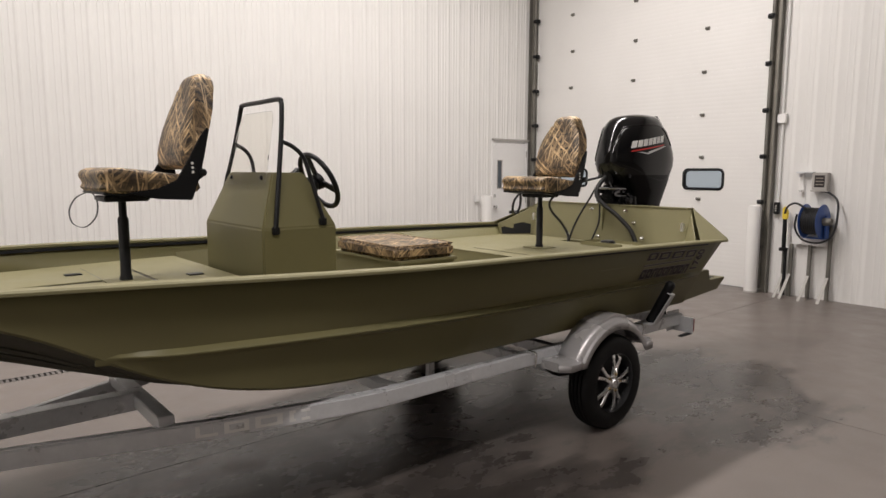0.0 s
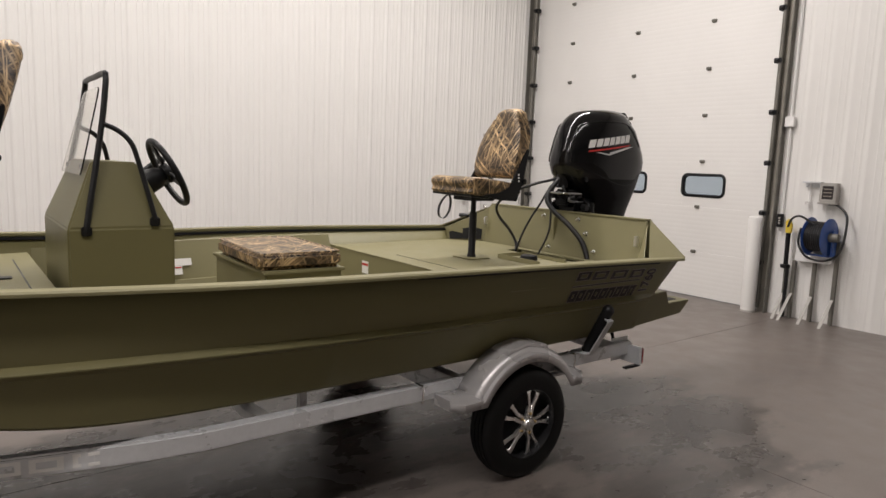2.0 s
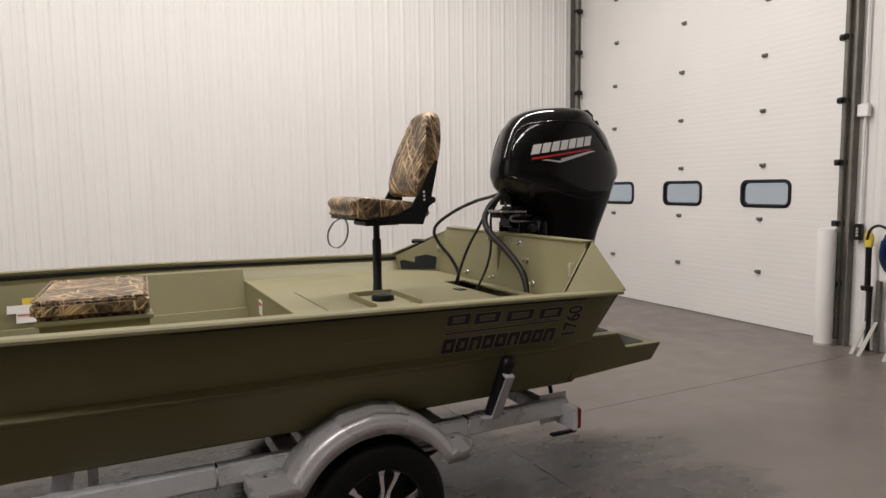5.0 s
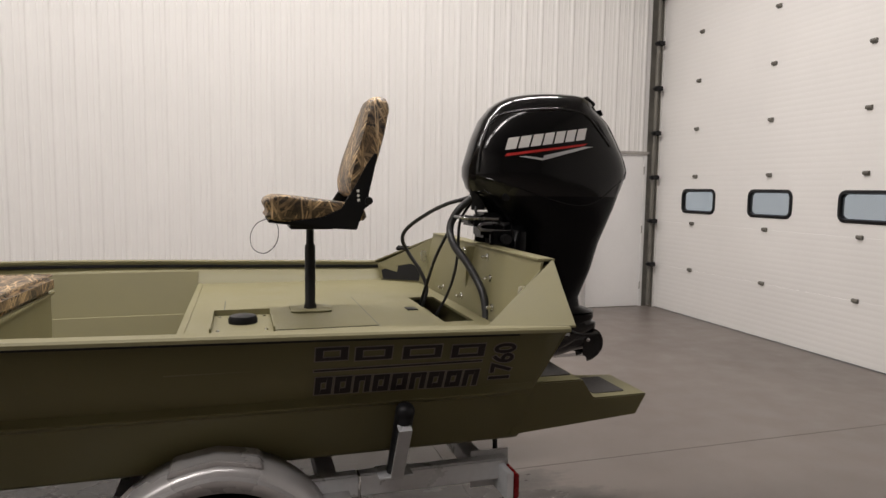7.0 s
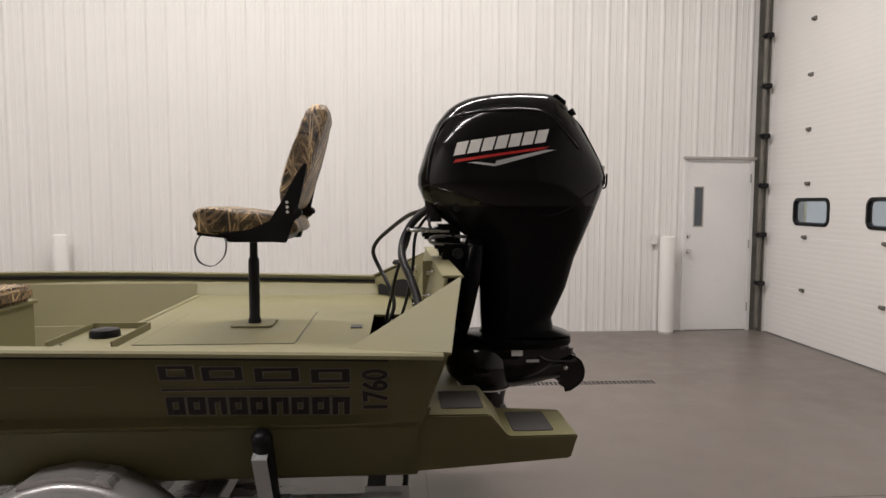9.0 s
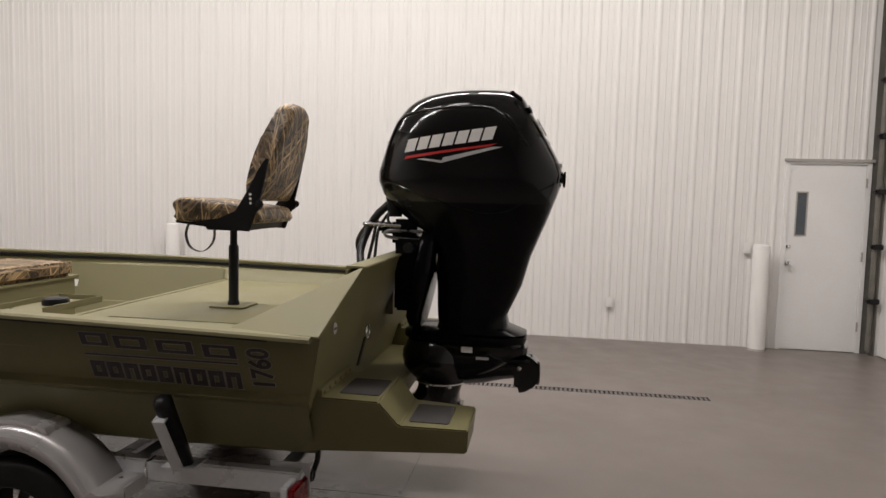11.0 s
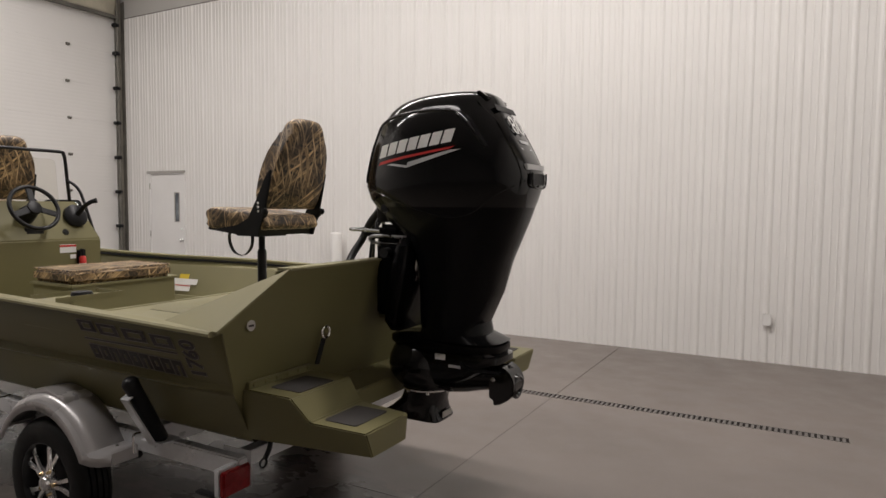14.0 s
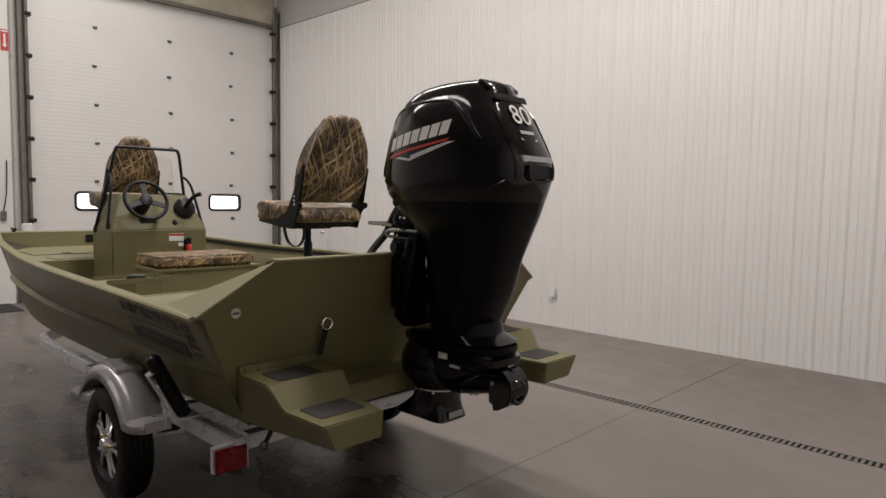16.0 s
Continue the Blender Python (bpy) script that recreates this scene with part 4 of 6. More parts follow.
def pedestal_seat(x, y, z, label, strap_x=0.0, pole_x=0.0):
    t = thing("pedestal_seat", x, y, z, label, "boat seat", "boat seats")
    h0 = 0.393
    part("base_plate", prism(rounded(0.19, 0.19, 0.02), "z", 0, 0.006, 0.002), OLIVE_TEX, t, m=Matrix.Translation((pole_x, 0, 0)))
    part("pole", lathe([(0.030, 0.004), (0.030, 0.02), (0.025, 0.03), (0.025, 0.30), (0.022, 0.31), (0.018, 0.315), (0.018, h0 - 0.01), (0.03, h0 - 0.005), (0.03, h0)], 20), BLACKM, t, "black steel pedestal pole", m=Matrix.Translation((pole_x, 0, 0)))
    part("swivel", box(-0.10 + pole_x, 0.10 + pole_x, -0.10, 0.10, h0 - 0.004, h0 + 0.022, 0.006), BLACKM, t)
    fw = 0.032
    seat = [(-0.245, 0.455), (-0.235, 0.475), (-0.25, 0.51), (-0.235, 0.535), (-0.19, 0.548), (-0.08, 0.54), (0.06, 0.523), (0.16, 0.51), (0.19, 0.49), (0.19, 0.435), (0.0, 0.425), (-0.20, 0.43)]
    part("seat_cushion", pad_shape([(px + fw, pz) for px, pz in seat], -0.215, 0.215, 0.02), CAMO, t, "reed camouflage padded seat", 60)
    part("seat_pan", prism([(-0.20, 0.426), (-0.20, 0.438), (0.15, 0.440), (0.185, 0.436), (0.172, 0.400), (-0.03, 0.408)], "y", -0.205, 0.205, 0.004), BLACKP, t)
    front = [(0.125, 0.56), (0.118, 0.62), (0.14, 0.72), (0.158, 0.775), (0.175, 0.83), (0.193, 0.88), (0.203, 0.925), (0.212, 0.958), (0.226, 0.994)]
    back = [(0.262, 1.015), (0.308, 1.01), (0.322, 0.97), (0.315, 0.93), (0.303, 0.88), (0.29, 0.83), (0.274, 0.775), (0.265, 0.74), (0.225, 0.62), (0.195, 0.55), (0.16, 0.54)]
    prof = [(p.x, p.z) for p in smooth_path([(x, 0, z) for x, z in front + back + front[:1]], 2)[:-1]]
    rings = []
    n = 12
    for k in range(n + 1):
        v = -1 + 2 * k / n
        yy = 0.205 * v
        e = 1 - abs(v)
        depth = 0.80 + 0.20 * min(1, math.sqrt(min(1, e / 0.20)))
        ring = []
        for px, pz in prof:
            mid = 0.16 + (pz - 0.55) * 0.27
            taper = float(np.interp(pz, (0.70, 0.77, 0.83, 0.88, 0.925, 0.955, 1.0), (1.0, 0.975, 0.90, 0.79, 0.65, 0.58, 0.545)))
            low = 1.0 if pz > 0.62 else 1.0 - 0.06 * (0.62 - pz) / 0.08
            topcut = 0.0 if pz < 0.95 else 0.03 * v * v * v * v
            ring.append((mid + (px - mid) * depth + fw + 0.005 * (pz - 0.55) / 0.45, yy * taper * low, pz - topcut - (0.01 * (1 - depth) if pz > 0.9 else 0)))
        rings.append(ring)
    part("backrest", loft(rings), CAMO, t, "reed camouflage padded backrest", 60)
    for sgn in (-1, 1):
        prof = [(-0.14, 0.432), (0.0, 0.452), (0.085, 0.490), (0.105, 0.525), (0.145, 0.590), (0.195, 0.690), (0.232, 0.742), (0.244, 0.735), (0.226, 0.64), (0.206, 0.545), (0.220, 0.527), (0.212, 0.505), (0.190, 0.490), (0.155, 0.394), (0.0, 0.402)]
        part("hinge_bracket", prism([(px + fw + 0.02 * max(0, pz - 0.5), pz) for px, pz in prof], "y", sgn * 0.207, sgn * 0.222, 0.003), BLACKP, t, "black moulded folding bracket")
        for k in range(3):
            part("bracket_stud", lathe([(0.007, 0), (0.005, sgn * 0.003)], 10, "y", (0.192 + 0.001 * k, sgn * 0.222, 0.570 - 0.021 * k)), WHITE, t)
        part("pivot_bolt", lathe([(0.018, 0), (0.018, sgn * 0.01), (0.008, sgn * 0.014)], 14, "y", (0.240, sgn * 0.222, 0.526)), BLACKP, t)
    loop = smooth_path([(-0.20, -0.20, 0.425), (-0.255, -0.19, 0.40), (-0.285, -0.17, 0.34), (-0.27, -0.15, 0.275), (-0.215, -0.13, 0.255), (-0.165, -0.12, 0.30), (-0.155, -0.12, 0.37), (-0.18, -0.13, 0.425)], 5)
    rings = []
    for p in loop:
        c = Vector((-0.22, 0, 0.34))
        d = Vector((p.x - c.x, 0, p.z - c.z)).normalized() * 0.0015
        w = Vector((0, 0.011, 0))
        rings.append([v + Vector((fw - 0.042 + strap_x, 0.19, 0.012)) for v in (p + d + w, p + d - w, p - d - w, p - d + w)])
    part("strap", loft(rings), BLACKP, t, "black webbing strap loop")
    return t


pedestal_seat(3.912, YC + 0.006, 1.051, "camouflage folding fishing seat on a pole, rear deck", 0.022)
pedestal_seat(1.012, YC + 0.035, 1.1012, "camouflage folding fishing seat on a pole, bow deck", 0.0, -0.072)

cush = thing("seat_cushion", 2.515, YC + 0.008, 1.118, "flat reed camouflage cushion on the storage box", "cushion")
b = moved(box(-0.222, 0.222, -0.365, 0.335, 0.0, 0.085, 0.022, 3), pose(0, 0, 0, 0, 0, -2.5))
part("cover", b, CAMO, cush, smooth=60)
part("piping", moved(tube([(p[0], p[1] - 0.015, 0.083) for p in rounded(0.428, 0.684, 0.02)], 0.005, 6, True), pose(0, 0, 0, 0, 0, -2.5)), CAMO, cush)


# ---- steering console ----
con = thing("steering_console", 1.637, YC + 0.01, 0.715, "olive aluminium steering console with clear windscreen", "console")
lo = [(-0.168, -0.375), (0.247, -0.375), (0.247, 0.375), (-0.168, 0.375)]
hi = [(-0.06, -0.27), (0.12, -0.27), (0.12, 0.27), (-0.06, 0.27)]
b = loft([[(x, y, 0) for x, y in lo], [(x, y, 0.635) for x, y in lo], [(x, y, 0.912) for x, y in hi]])
bmesh.ops.recalc_face_normals(b, faces=b.faces[:])
bevel_sharp(b, 0.008, 2, 10)
part("body", b, OLIVE, con, smooth=12)
scr_edge = [(-0.255, -0.055), (0.255, -0.055), (0.262, -0.02), (0.200, 0.285), (0.188, 0.318), (0.160, 0.334), (-0.160, 0.334), (-0.188, 0.318), (-0.200, 0.285), (-0.262, -0.02)]
scr = prism(scr_edge, "x", -0.003, 0.003, 0.001)
SCREEN = glassy("clear_windscreen", (0.93, 0.92, 0.88), 0.06, ior=1.06)
part("windscreen", moved(scr, Matrix.Translation((-0.085, 0, 0.905)) @ Matrix.Rotation(radians(14), 4, "Y")), SCREEN, con, "thin clear plastic windscreen")
for y in (-0.19, 0.19):
    part("screen_screw", lathe([(0.012, 0), (0.012, -0.008), (0.004, -0.011)], 10, "x", (-0.078, y, 0.885)), BLACKP, con)
for y in (-0.375, 0.375):
    s = -1 if y < 0 else 1
    leg = smooth_path([(-0.10, y, 0.62), (-0.095, y * 0.99, 0.66), (-0.02, y * 0.78, 1.05), (0.005, y * 0.70, 1.22), (0.01, y * 0.66, 1.268), (0.01, y * 0.58, 1.285), (0.01, 0, 1.285)], 6)
    part("grab_rail", tube(leg, 0.0125, 10), BLACKM, con, "black tubular grab rail")
    br = smooth_path([(-0.018, y * 0.77, 1.07), (0.04, y * 0.80, 1.045), (0.085, y * 0.84, 1.0), (0.11, y * 0.88, 0.93), (0.165, y * 1.0, 0.68), (0.165, y * 1.0, 0.66)], 6)
    part("rail_brace", tube(br, 0.011, 10), BLACKM, con)
    for px, pz in ((-0.10, 0.625), (0.165, 0.66)):
        part("rail_foot", box(px - 0.02, px + 0.02, y - 0.012, y + 0.012, pz - 0.02, pz + 0.02, 0.005), BLACKM, con)
wc = Matrix.Translation((0.285, -0.13, 0.866)) @ Matrix.Rotation(radians(-27), 4, "Y")
rim = tube([(0.0, 0.160 * math.cos(a), 0.160 * math.sin(a)) for a in np.linspace(0, 2 * math.pi, 37)[:-1]], 0.0145, 10, True)
wheel = part("steering_wheel", moved(rim, wc), BLACKP, con, "black three-spoke steering wheel")
b = lathe([(0.045, -0.02), (0.05, 0.0), (0.045, 0.012), (0.02, 0.018)], 20, "x")
for a in (90, 200, 340):
    b = join(b, moved(box(-0.008, 0.004, -0.022, 0.022, 0.03, 0.155, 0.004), Matrix.Rotation(radians(a - 90), 4, "X")))
part("spokes", moved(b, wc), BLACKP, wheel)
part("steering_column", moved(lathe([(0.062, -0.17), (0.058, -0.10), (0.05, -0.05), (0.03, -0.02)], 16, "x"), wc), BLACKP, wheel)
b = lathe([(0.085, 0), (0.085, 0.03), (0.06, 0.05), (0.01, 0.052)], 24, "x")
thr = part("throttle_control", moved(b, Matrix.Translation((0.17, 0.22, 0.80)) @ Matrix.Rotation(radians(-20), 4, "Y")), BLACKP, con, "black remote throttle lever")
part("throttle_lever", tube([(0.215, 0.22, 0.82), (0.29, 0.232, 0.885), (0.335, 0.25, 0.912), (0.362, 0.275, 0.922)], [0.020, 0.016, 0.015, 0.019], 10), BLACKP, thr)
part("gauge", box(0.19, 0.225, -0.16, -0.03, 0.66, 0.73, 0.008), BLACKP, con, "small black display")
part("switch_knob", moved(lathe([(0.024, 0), (0.024, 0.01), (0.012, 0.02)], 16, "x"), Matrix.Translation((0.215, 0.12, 0.685)) @ Matrix.Rotation(radians(-20), 4, "Y")), BLACKP, con)
part("warning_label", box(0.246, 0.2485, 0.06, 0.18, 0.54, 0.60), WHITE, con, "white and red warning label")
part("label_bar", box(0.2485, 0.250, 0.06, 0.18, 0.582, 0.597), RED, con)
part("small_label", box(0.246, 0.2485, 0.135, 0.18, 0.495, 0.525), WHITE, con)
ext = thing("fire_extinguisher", 1.637 + 0.245 + 0.040, YC + 0.215, 1.13, "small red and white extinguisher bottle on the console", "extinguisher")
part("bottle", lathe([(0.004, 0), (0.022, 0.003), (0.024, 0.012), (0.024, 0.085), (0.014, 0.10), (0.010, 0.105)], 18), RED, ext)
part("band", lathe([(0.0246, 0.01), (0.0246, 0.045)], 18), WHITE, ext)
part("valve", box(-0.016, 0.016, -0.016, 0.016, 0.095, 0.15, 0.005), BLACKP, ext)
part("wall_clip", box(-0.040, -0.02, -0.02, 0.02, 0.03, 0.14, 0.003), BLACKP, ext)
part("pull_cord", tube(smooth_path([(0, -0.01, 0.0), (0.005, -0.02, -0.07), (0.0, -0.02, -0.16), (-0.01, -0.03, -0.22)], 5), 0.003, 6), RED, ext)


# ---- outboard motor ----
mot = thing("outboard_motor", 5.054, YC - 0.003, 0.592, "glossy black outboard motor with a jet drive", "outboard motor")


def cowl_ring(x0, x1, hw, z, n=36, power=3.2, nose=0.75):
    """A rounded, boxy ring; nose narrows its front end, and the rear end is squarer."""
    cx, hx = (x0 + x1) / 2, (x1 - x0) / 2
    out = []
    for k in range(n):
        a = 2 * math.pi * k / n
        c, s = math.cos(a), math.sin(a)
        pw = power if c < 0 else power + (0.6 if z < 1.99 else -0.2)
        px = math.copysign(abs(c) ** (2 / pw), c)
        py = math.copysign(abs(s) ** (2 / pw), s)
        w = 1.0 - (1 - nose) * max(0, -px) ** 2.0
        out.append(((cx + hx * px - 5.0) * 1.0264, hw * py * w, (z - 0.60) * 1.018))
    return out


cowl = [(4.685, 5.445, 0.2035, 1.598, 2.9, 0.72), (4.655, 5.458, 0.2095, 1.63, 2.9, 0.72), (4.632, 5.477, 0.218, 1.69, 2.9, 0.72), (4.632, 5.482, 0.2205, 1.735, 2.9, 0.72), (4.65, 5.46, 0.2205, 1.795, 2.9, 0.72), (4.672, 5.419, 0.217, 1.87, 2.9, 0.72), (4.712, 5.363, 0.205, 1.965, 2.9, 0.72), (4.763, 5.322, 0.184, 2.03, 2.8, 0.72), (4.80, 5.308, 0.170, 2.058, 2.8, 0.74), (4.85, 5.292, 0.146, 2.082, 2.8, 0.76), (4.92, 5.265, 0.112, 2.098, 2.7, 0.78), (5.00, 5.23, 0.070, 2.108, 2.6, 0.8), (5.06, 5.19, 0.04, 2.112, 2.4, 0.8)]
chaps = [(4.92, 5.345, 0.15, 1.00, 2.6, 0.7), (4.93, 5.262, 0.14, 1.03, 2.6, 0.7), (4.925, 5.252, 0.138, 1.08, 2.6, 0.7), (4.92, 5.315, 0.145, 1.22, 2.6, 0.7), (4.90, 5.352, 0.158, 1.36, 2.8, 0.7), (4.85, 5.392, 0.178, 1.46, 2.8, 0.70), (4.74, 5.424, 0.196, 1.54, 2.9, 0.71), (4.685, 5.47, 0.204, 1.60, 4.0, 0.80)]
part("cowl", loft([cowl_ring(a, c, h, z, 56, p, ns) for a, c, h, z, p, ns in cowl]), GLOSS, mot, "glossy black engine cowl", 30)
part("leg_casing", loft([cowl_ring(a, c, h, z, 56, p, ns) for a, c, h, z, p, ns in chaps[:-1] + cowl[:1]]), GLOSSLOW, mot, "satin black leg casing", 30)


def cowl_half(x, z, rows=None):
    """Half width of the cowl at a place given in the motor's own axes."""
    X, Z = x / 1.0264 + 5.0, z / 1.018 + 0.60
    rows = rows or (chaps[:-1] + cowl)
    zs = [r[3] for r in rows]
    x0, x1, hw, p, ns = (float(np.interp(Z, zs, [r[i] for r in rows])) for i in (0, 1, 2, 4, 5))
    px = max(-1, min(1, (X - (x0 + x1) / 2) / ((x1 - x0) / 2)))
    pw = p if px < 0 else p + (0.6 if Z < 1.99 else -0.2)
    return hw * max(0.0, 1 - abs(px) ** pw) ** (1 / pw) * (1 - (1 - ns) * max(0, -px) ** 2)


def cowl_patch(bm, corners, sgn, lift=0.002, nx=8, nz=3):
    """A thin plate that follows the cowl's side between four (x, z) corners."""
    c0, c1, c2, c3 = corners
    grid = []
    for j in range(nz + 1):
        v = j / nz
        row = []
        for i in range(nx + 1):
            u = i / nx
            x = (c0[0] * (1 - u) + c1[0] * u) * (1 - v) + (c3[0] * (1 - u) + c2[0] * u) * v
            z = (c0[1] * (1 - u) + c1[1] * u) * (1 - v) + (c3[1] * (1 - u) + c2[1] * u) * v
            row.append((x, sgn * (cowl_half(x, z) + lift), z))
        grid.append(row)
    b2 = bmesh.new()
    vs = [[b2.verts.new(p) for p in row] for row in grid]
    for j in range(nz):
        for i in range(nx):
            b2.faces.new((vs[j][i], vs[j][i + 1], vs[j + 1][i + 1], vs[j + 1][i]))
    return join(bm, b2)


for sgn in (-1, 1):
    line = [(-0.34, 1.112), (-0.19, 1.066), (-0.066, 1.024), (0.053, 0.99), (0.167, 0.97), (0.269, 0.99), (0.373, 1.063), (0.45, 1.108)]
    pts = [(p.x, sgn * (cowl_half(p.x, p.z) + 0.0005), p.z) for p in smooth_path([(x, 0, z) for x, z in line], 5)]
    part("seam", tube(pts, 0.0022, 6), GLOSS, mot)
    brow = [(-0.335, 1.13), (-0.318, 1.25), (-0.27, 1.375), (-0.20, 1.418), (0.0, 1.44), (0.15, 1.436), (0.21, 1.408), (0.27, 1.345), (0.333, 1.272)]
    pts = [(p.x, sgn * (cowl_half(p.x, p.z) - 0.003), p.z) for p in smooth_path([(x, 0, z) for x, z in brow], 6)]
    part("cowl_rib", tube(pts, 0.009, 8), GLOSS, mot, smooth=70)
    for k in range(7):
        x0, z0 = -0.225 + 0.0590 * k, 1.237 + 0.0088 * k
        b = cowl_patch(None, ((x0, z0), (x0 + 0.050, z0 + 0.0075), (x0 + 0.067, z0 + 0.066), (x0 + 0.017, z0 + 0.0585)), sgn, 0.0022, 2, 2)
        part("maker_mark", b, WHITE, mot, "white slanted block of the maker mark")
    part("red_stripe", cowl_patch(None, ((-0.226, 1.206), (0.17, 1.266), (0.20, 1.280), (-0.216, 1.221)), sgn, 0.0022, 8, 1), RED, mot)
    part("silver_stripe", cowl_patch(None, ((-0.165, 1.206), (-0.046, 1.190), (-0.036, 1.200), (-0.13, 1.2105)), sgn, 0.0022, 6, 1), DARKDECAL, mot)
    part("silver_stripe", cowl_patch(None, ((-0.046, 1.190), (0.225, 1.264), (0.18, 1.264), (-0.04, 1.214)), sgn, 0.0022, 8, 1), DARKDECAL, mot)
    part("vent_slot", cowl_patch(None, ((0.330, 1.286), (0.352, 1.265), (0.247, 1.418), (0.222, 1.427)), sgn, 0.002, 2, 5), BLACKP, mot, "dark slanted vent slot")
    part("side_port", lathe([(0.02, 0.0), (0.02, sgn * 0.006), (0.008, sgn * 0.008)], 14, "y", (-0.204, sgn * (cowl_half(-0.204, 1.009)), 1.009)), BLACKP, mot)
part("rear_handle", box(0.46, 0.4965, -0.085, 0.085, 1.115, 1.165, 0.004), BLACKP, mot, "dark rear grip recess")
part("rear_stripe", box(0.45, 0.4865, -0.10, 0.10, 1.178, 1.203, 0.003), DARKDECAL, mot, "silver stripe on the cowl's rear")


def lettering(body, size, depth=0.001, bold=0.0):
    """Text as a flat mesh in x and y, centred."""
    cu = bpy.data.curves.new("lettering", "FONT")
    cu.body, cu.size, cu.align_x, cu.align_y, cu.extrude, cu.offset = body, size, "CENTER", "CENTER", depth, bold
    tmp = bpy.data.objects.new("lettering", cu)
    me = bpy.data.meshes.new_from_object(tmp)
    b2 = bmesh.new()
    b2.from_mesh(me)
    bpy.data.objects.remove(tmp)
    bpy.data.meshes.remove(me)
    return b2


nm = moved(lettering("80", 0.13, 0.001), pose(0.385, 0.0, 1.368, 0, 59.3, 0) @ pose(0, 0, 0.008, 0, 0, 90))
part("power_number", nm, WHITE, mot, "white number 80 on the cowl's rear")
grip = [(0.502 if z > 1.10 else 0.500, y, z) for y, z in ((-0.082, 1.166), (-0.066, 1.106), (0.066, 1.106), (0.082, 1.166))]
part("grip_frame", tube(smooth_path(grip, 4), 0.0045, 8), GLOSS, mot)
part("small_print", moved(box(-0.045, 0.045, -0.008, 0.008, 0, 0.001), pose(0.424, 0.0, 1.30, 0, 59.3, 0) @ pose(0, 0, 0.003, 0, 0, 90)), DARKDECAL, mot)
part("small_print", moved(box(-0.055, 0.055, -0.006, 0.006, 0, 0.001), pose(0.436, 0.0, 1.272, 0, 59.3, 0) @ pose(0, 0, 0.003, 0, 0, 90)), DARKDECAL, mot)
part("rear_hood", moved(box(-0.05, 0.018, -0.105, 0.105, -0.016, 0.002, 0.006, 3), pose(0.288, 0, 1.501, 0, 36, 0)), GLOSS, mot, "overhanging lip at the cowl's rear top")
part("air_intake", moved(box(-0.016, 0.016, -0.105, 0.105, 0, 0.004, 0.001), pose(0.334, 0, 1.448, 0, 59.3, 0)), BLACKP, mot, "dark air intake under the lip")
for sgn in (-1, 1):
    ridge = []
    for z in (1.475, 1.44, 1.38, 1.32, 1.26, 1.20, 1.15, 1.11):
        xs = [x for x in np.linspace(0.15, 0.52, 240) if cowl_half(x, z) > 0.128]
        ridge.append((max(xs) - 0.001, sgn * 0.128, z))
    part("rear_ridge", tube(smooth_path(ridge, 4), 0.006, 8), GLOSS, mot)
part("cap_print", moved(box(-0.07, 0.07, -0.01, 0.01, 0, 0.001), pose(0.285, 0.0, 1.503, 0, 36, 0) @ pose(0, 0, 0.0035, 0, 0, 90)), DARKDECAL, mot)
part("plate", loft([cowl_ring(a, c, h, z, 36, 3.0, 0.8) for a, c, h, z in ((4.79, 5.335, 0.13, 0.945), (4.77, 5.345, 0.145, 0.965), (4.77, 5.345, 0.145, 0.99), (4.80, 5.30, 0.12, 1.005))]), GLOSSLOW, mot)
# transom bracket and tilt parts
b = loft([cowl_ring(a, c, h, z, 24, 4, 1) for a, c, h, z in ((4.80, 4.86, 0.12, 1.02), (4.79, 4.87, 0.165, 1.07), (4.82, 4.92, 0.17, 1.30), (4.84, 4.93, 0.15, 1.42), (4.85, 4.92, 0.11, 1.45))])
part("transom_bracket", b, GLOSSLOW, mot, "black clamp bracket on the transom")
b = box(-0.22, -0.10, -0.12, 0.12, 0.745, 0.80, 0.012)
b = join(b, tube([(-0.20, -0.17, 0.80), (-0.20, 0.17, 0.80)], 0.024, 12))
b = box(-0.29, -0.10, -0.045, 0.045, 0.80, 0.845, 0.012, bm=b)
part("tilt_tube", b, BLACKM, mot)
part("steering_arm", tube(smooth_path([(-0.12, -0.06, 0.87), (-0.30, -0.10, 0.875), (-0.31, -0.10, 0.845), (-0.14, -0.10, 0.835)], 5), 0.008, 8), STEEL, mot, "bright steel steering link")
part("tilt_ram", tube([(-0.16, -0.06, 0.50), (-0.07, -0.06, 0.80)], 0.018, 10), CHROME, mot)
# jet drive
def oval(x0, x1, hw, z, power=2.0, n=28):
    out = []
    for k in range(n):
        a = 2 * math.pi * k / n
        c, s = math.cos(a), math.sin(a)
        out.append(((x0 + x1) / 2 + (x1 - x0) / 2 * math.copysign(abs(c) ** (2 / power), c), hw * math.copysign(abs(s) ** (2 / power), s), z))
    return out


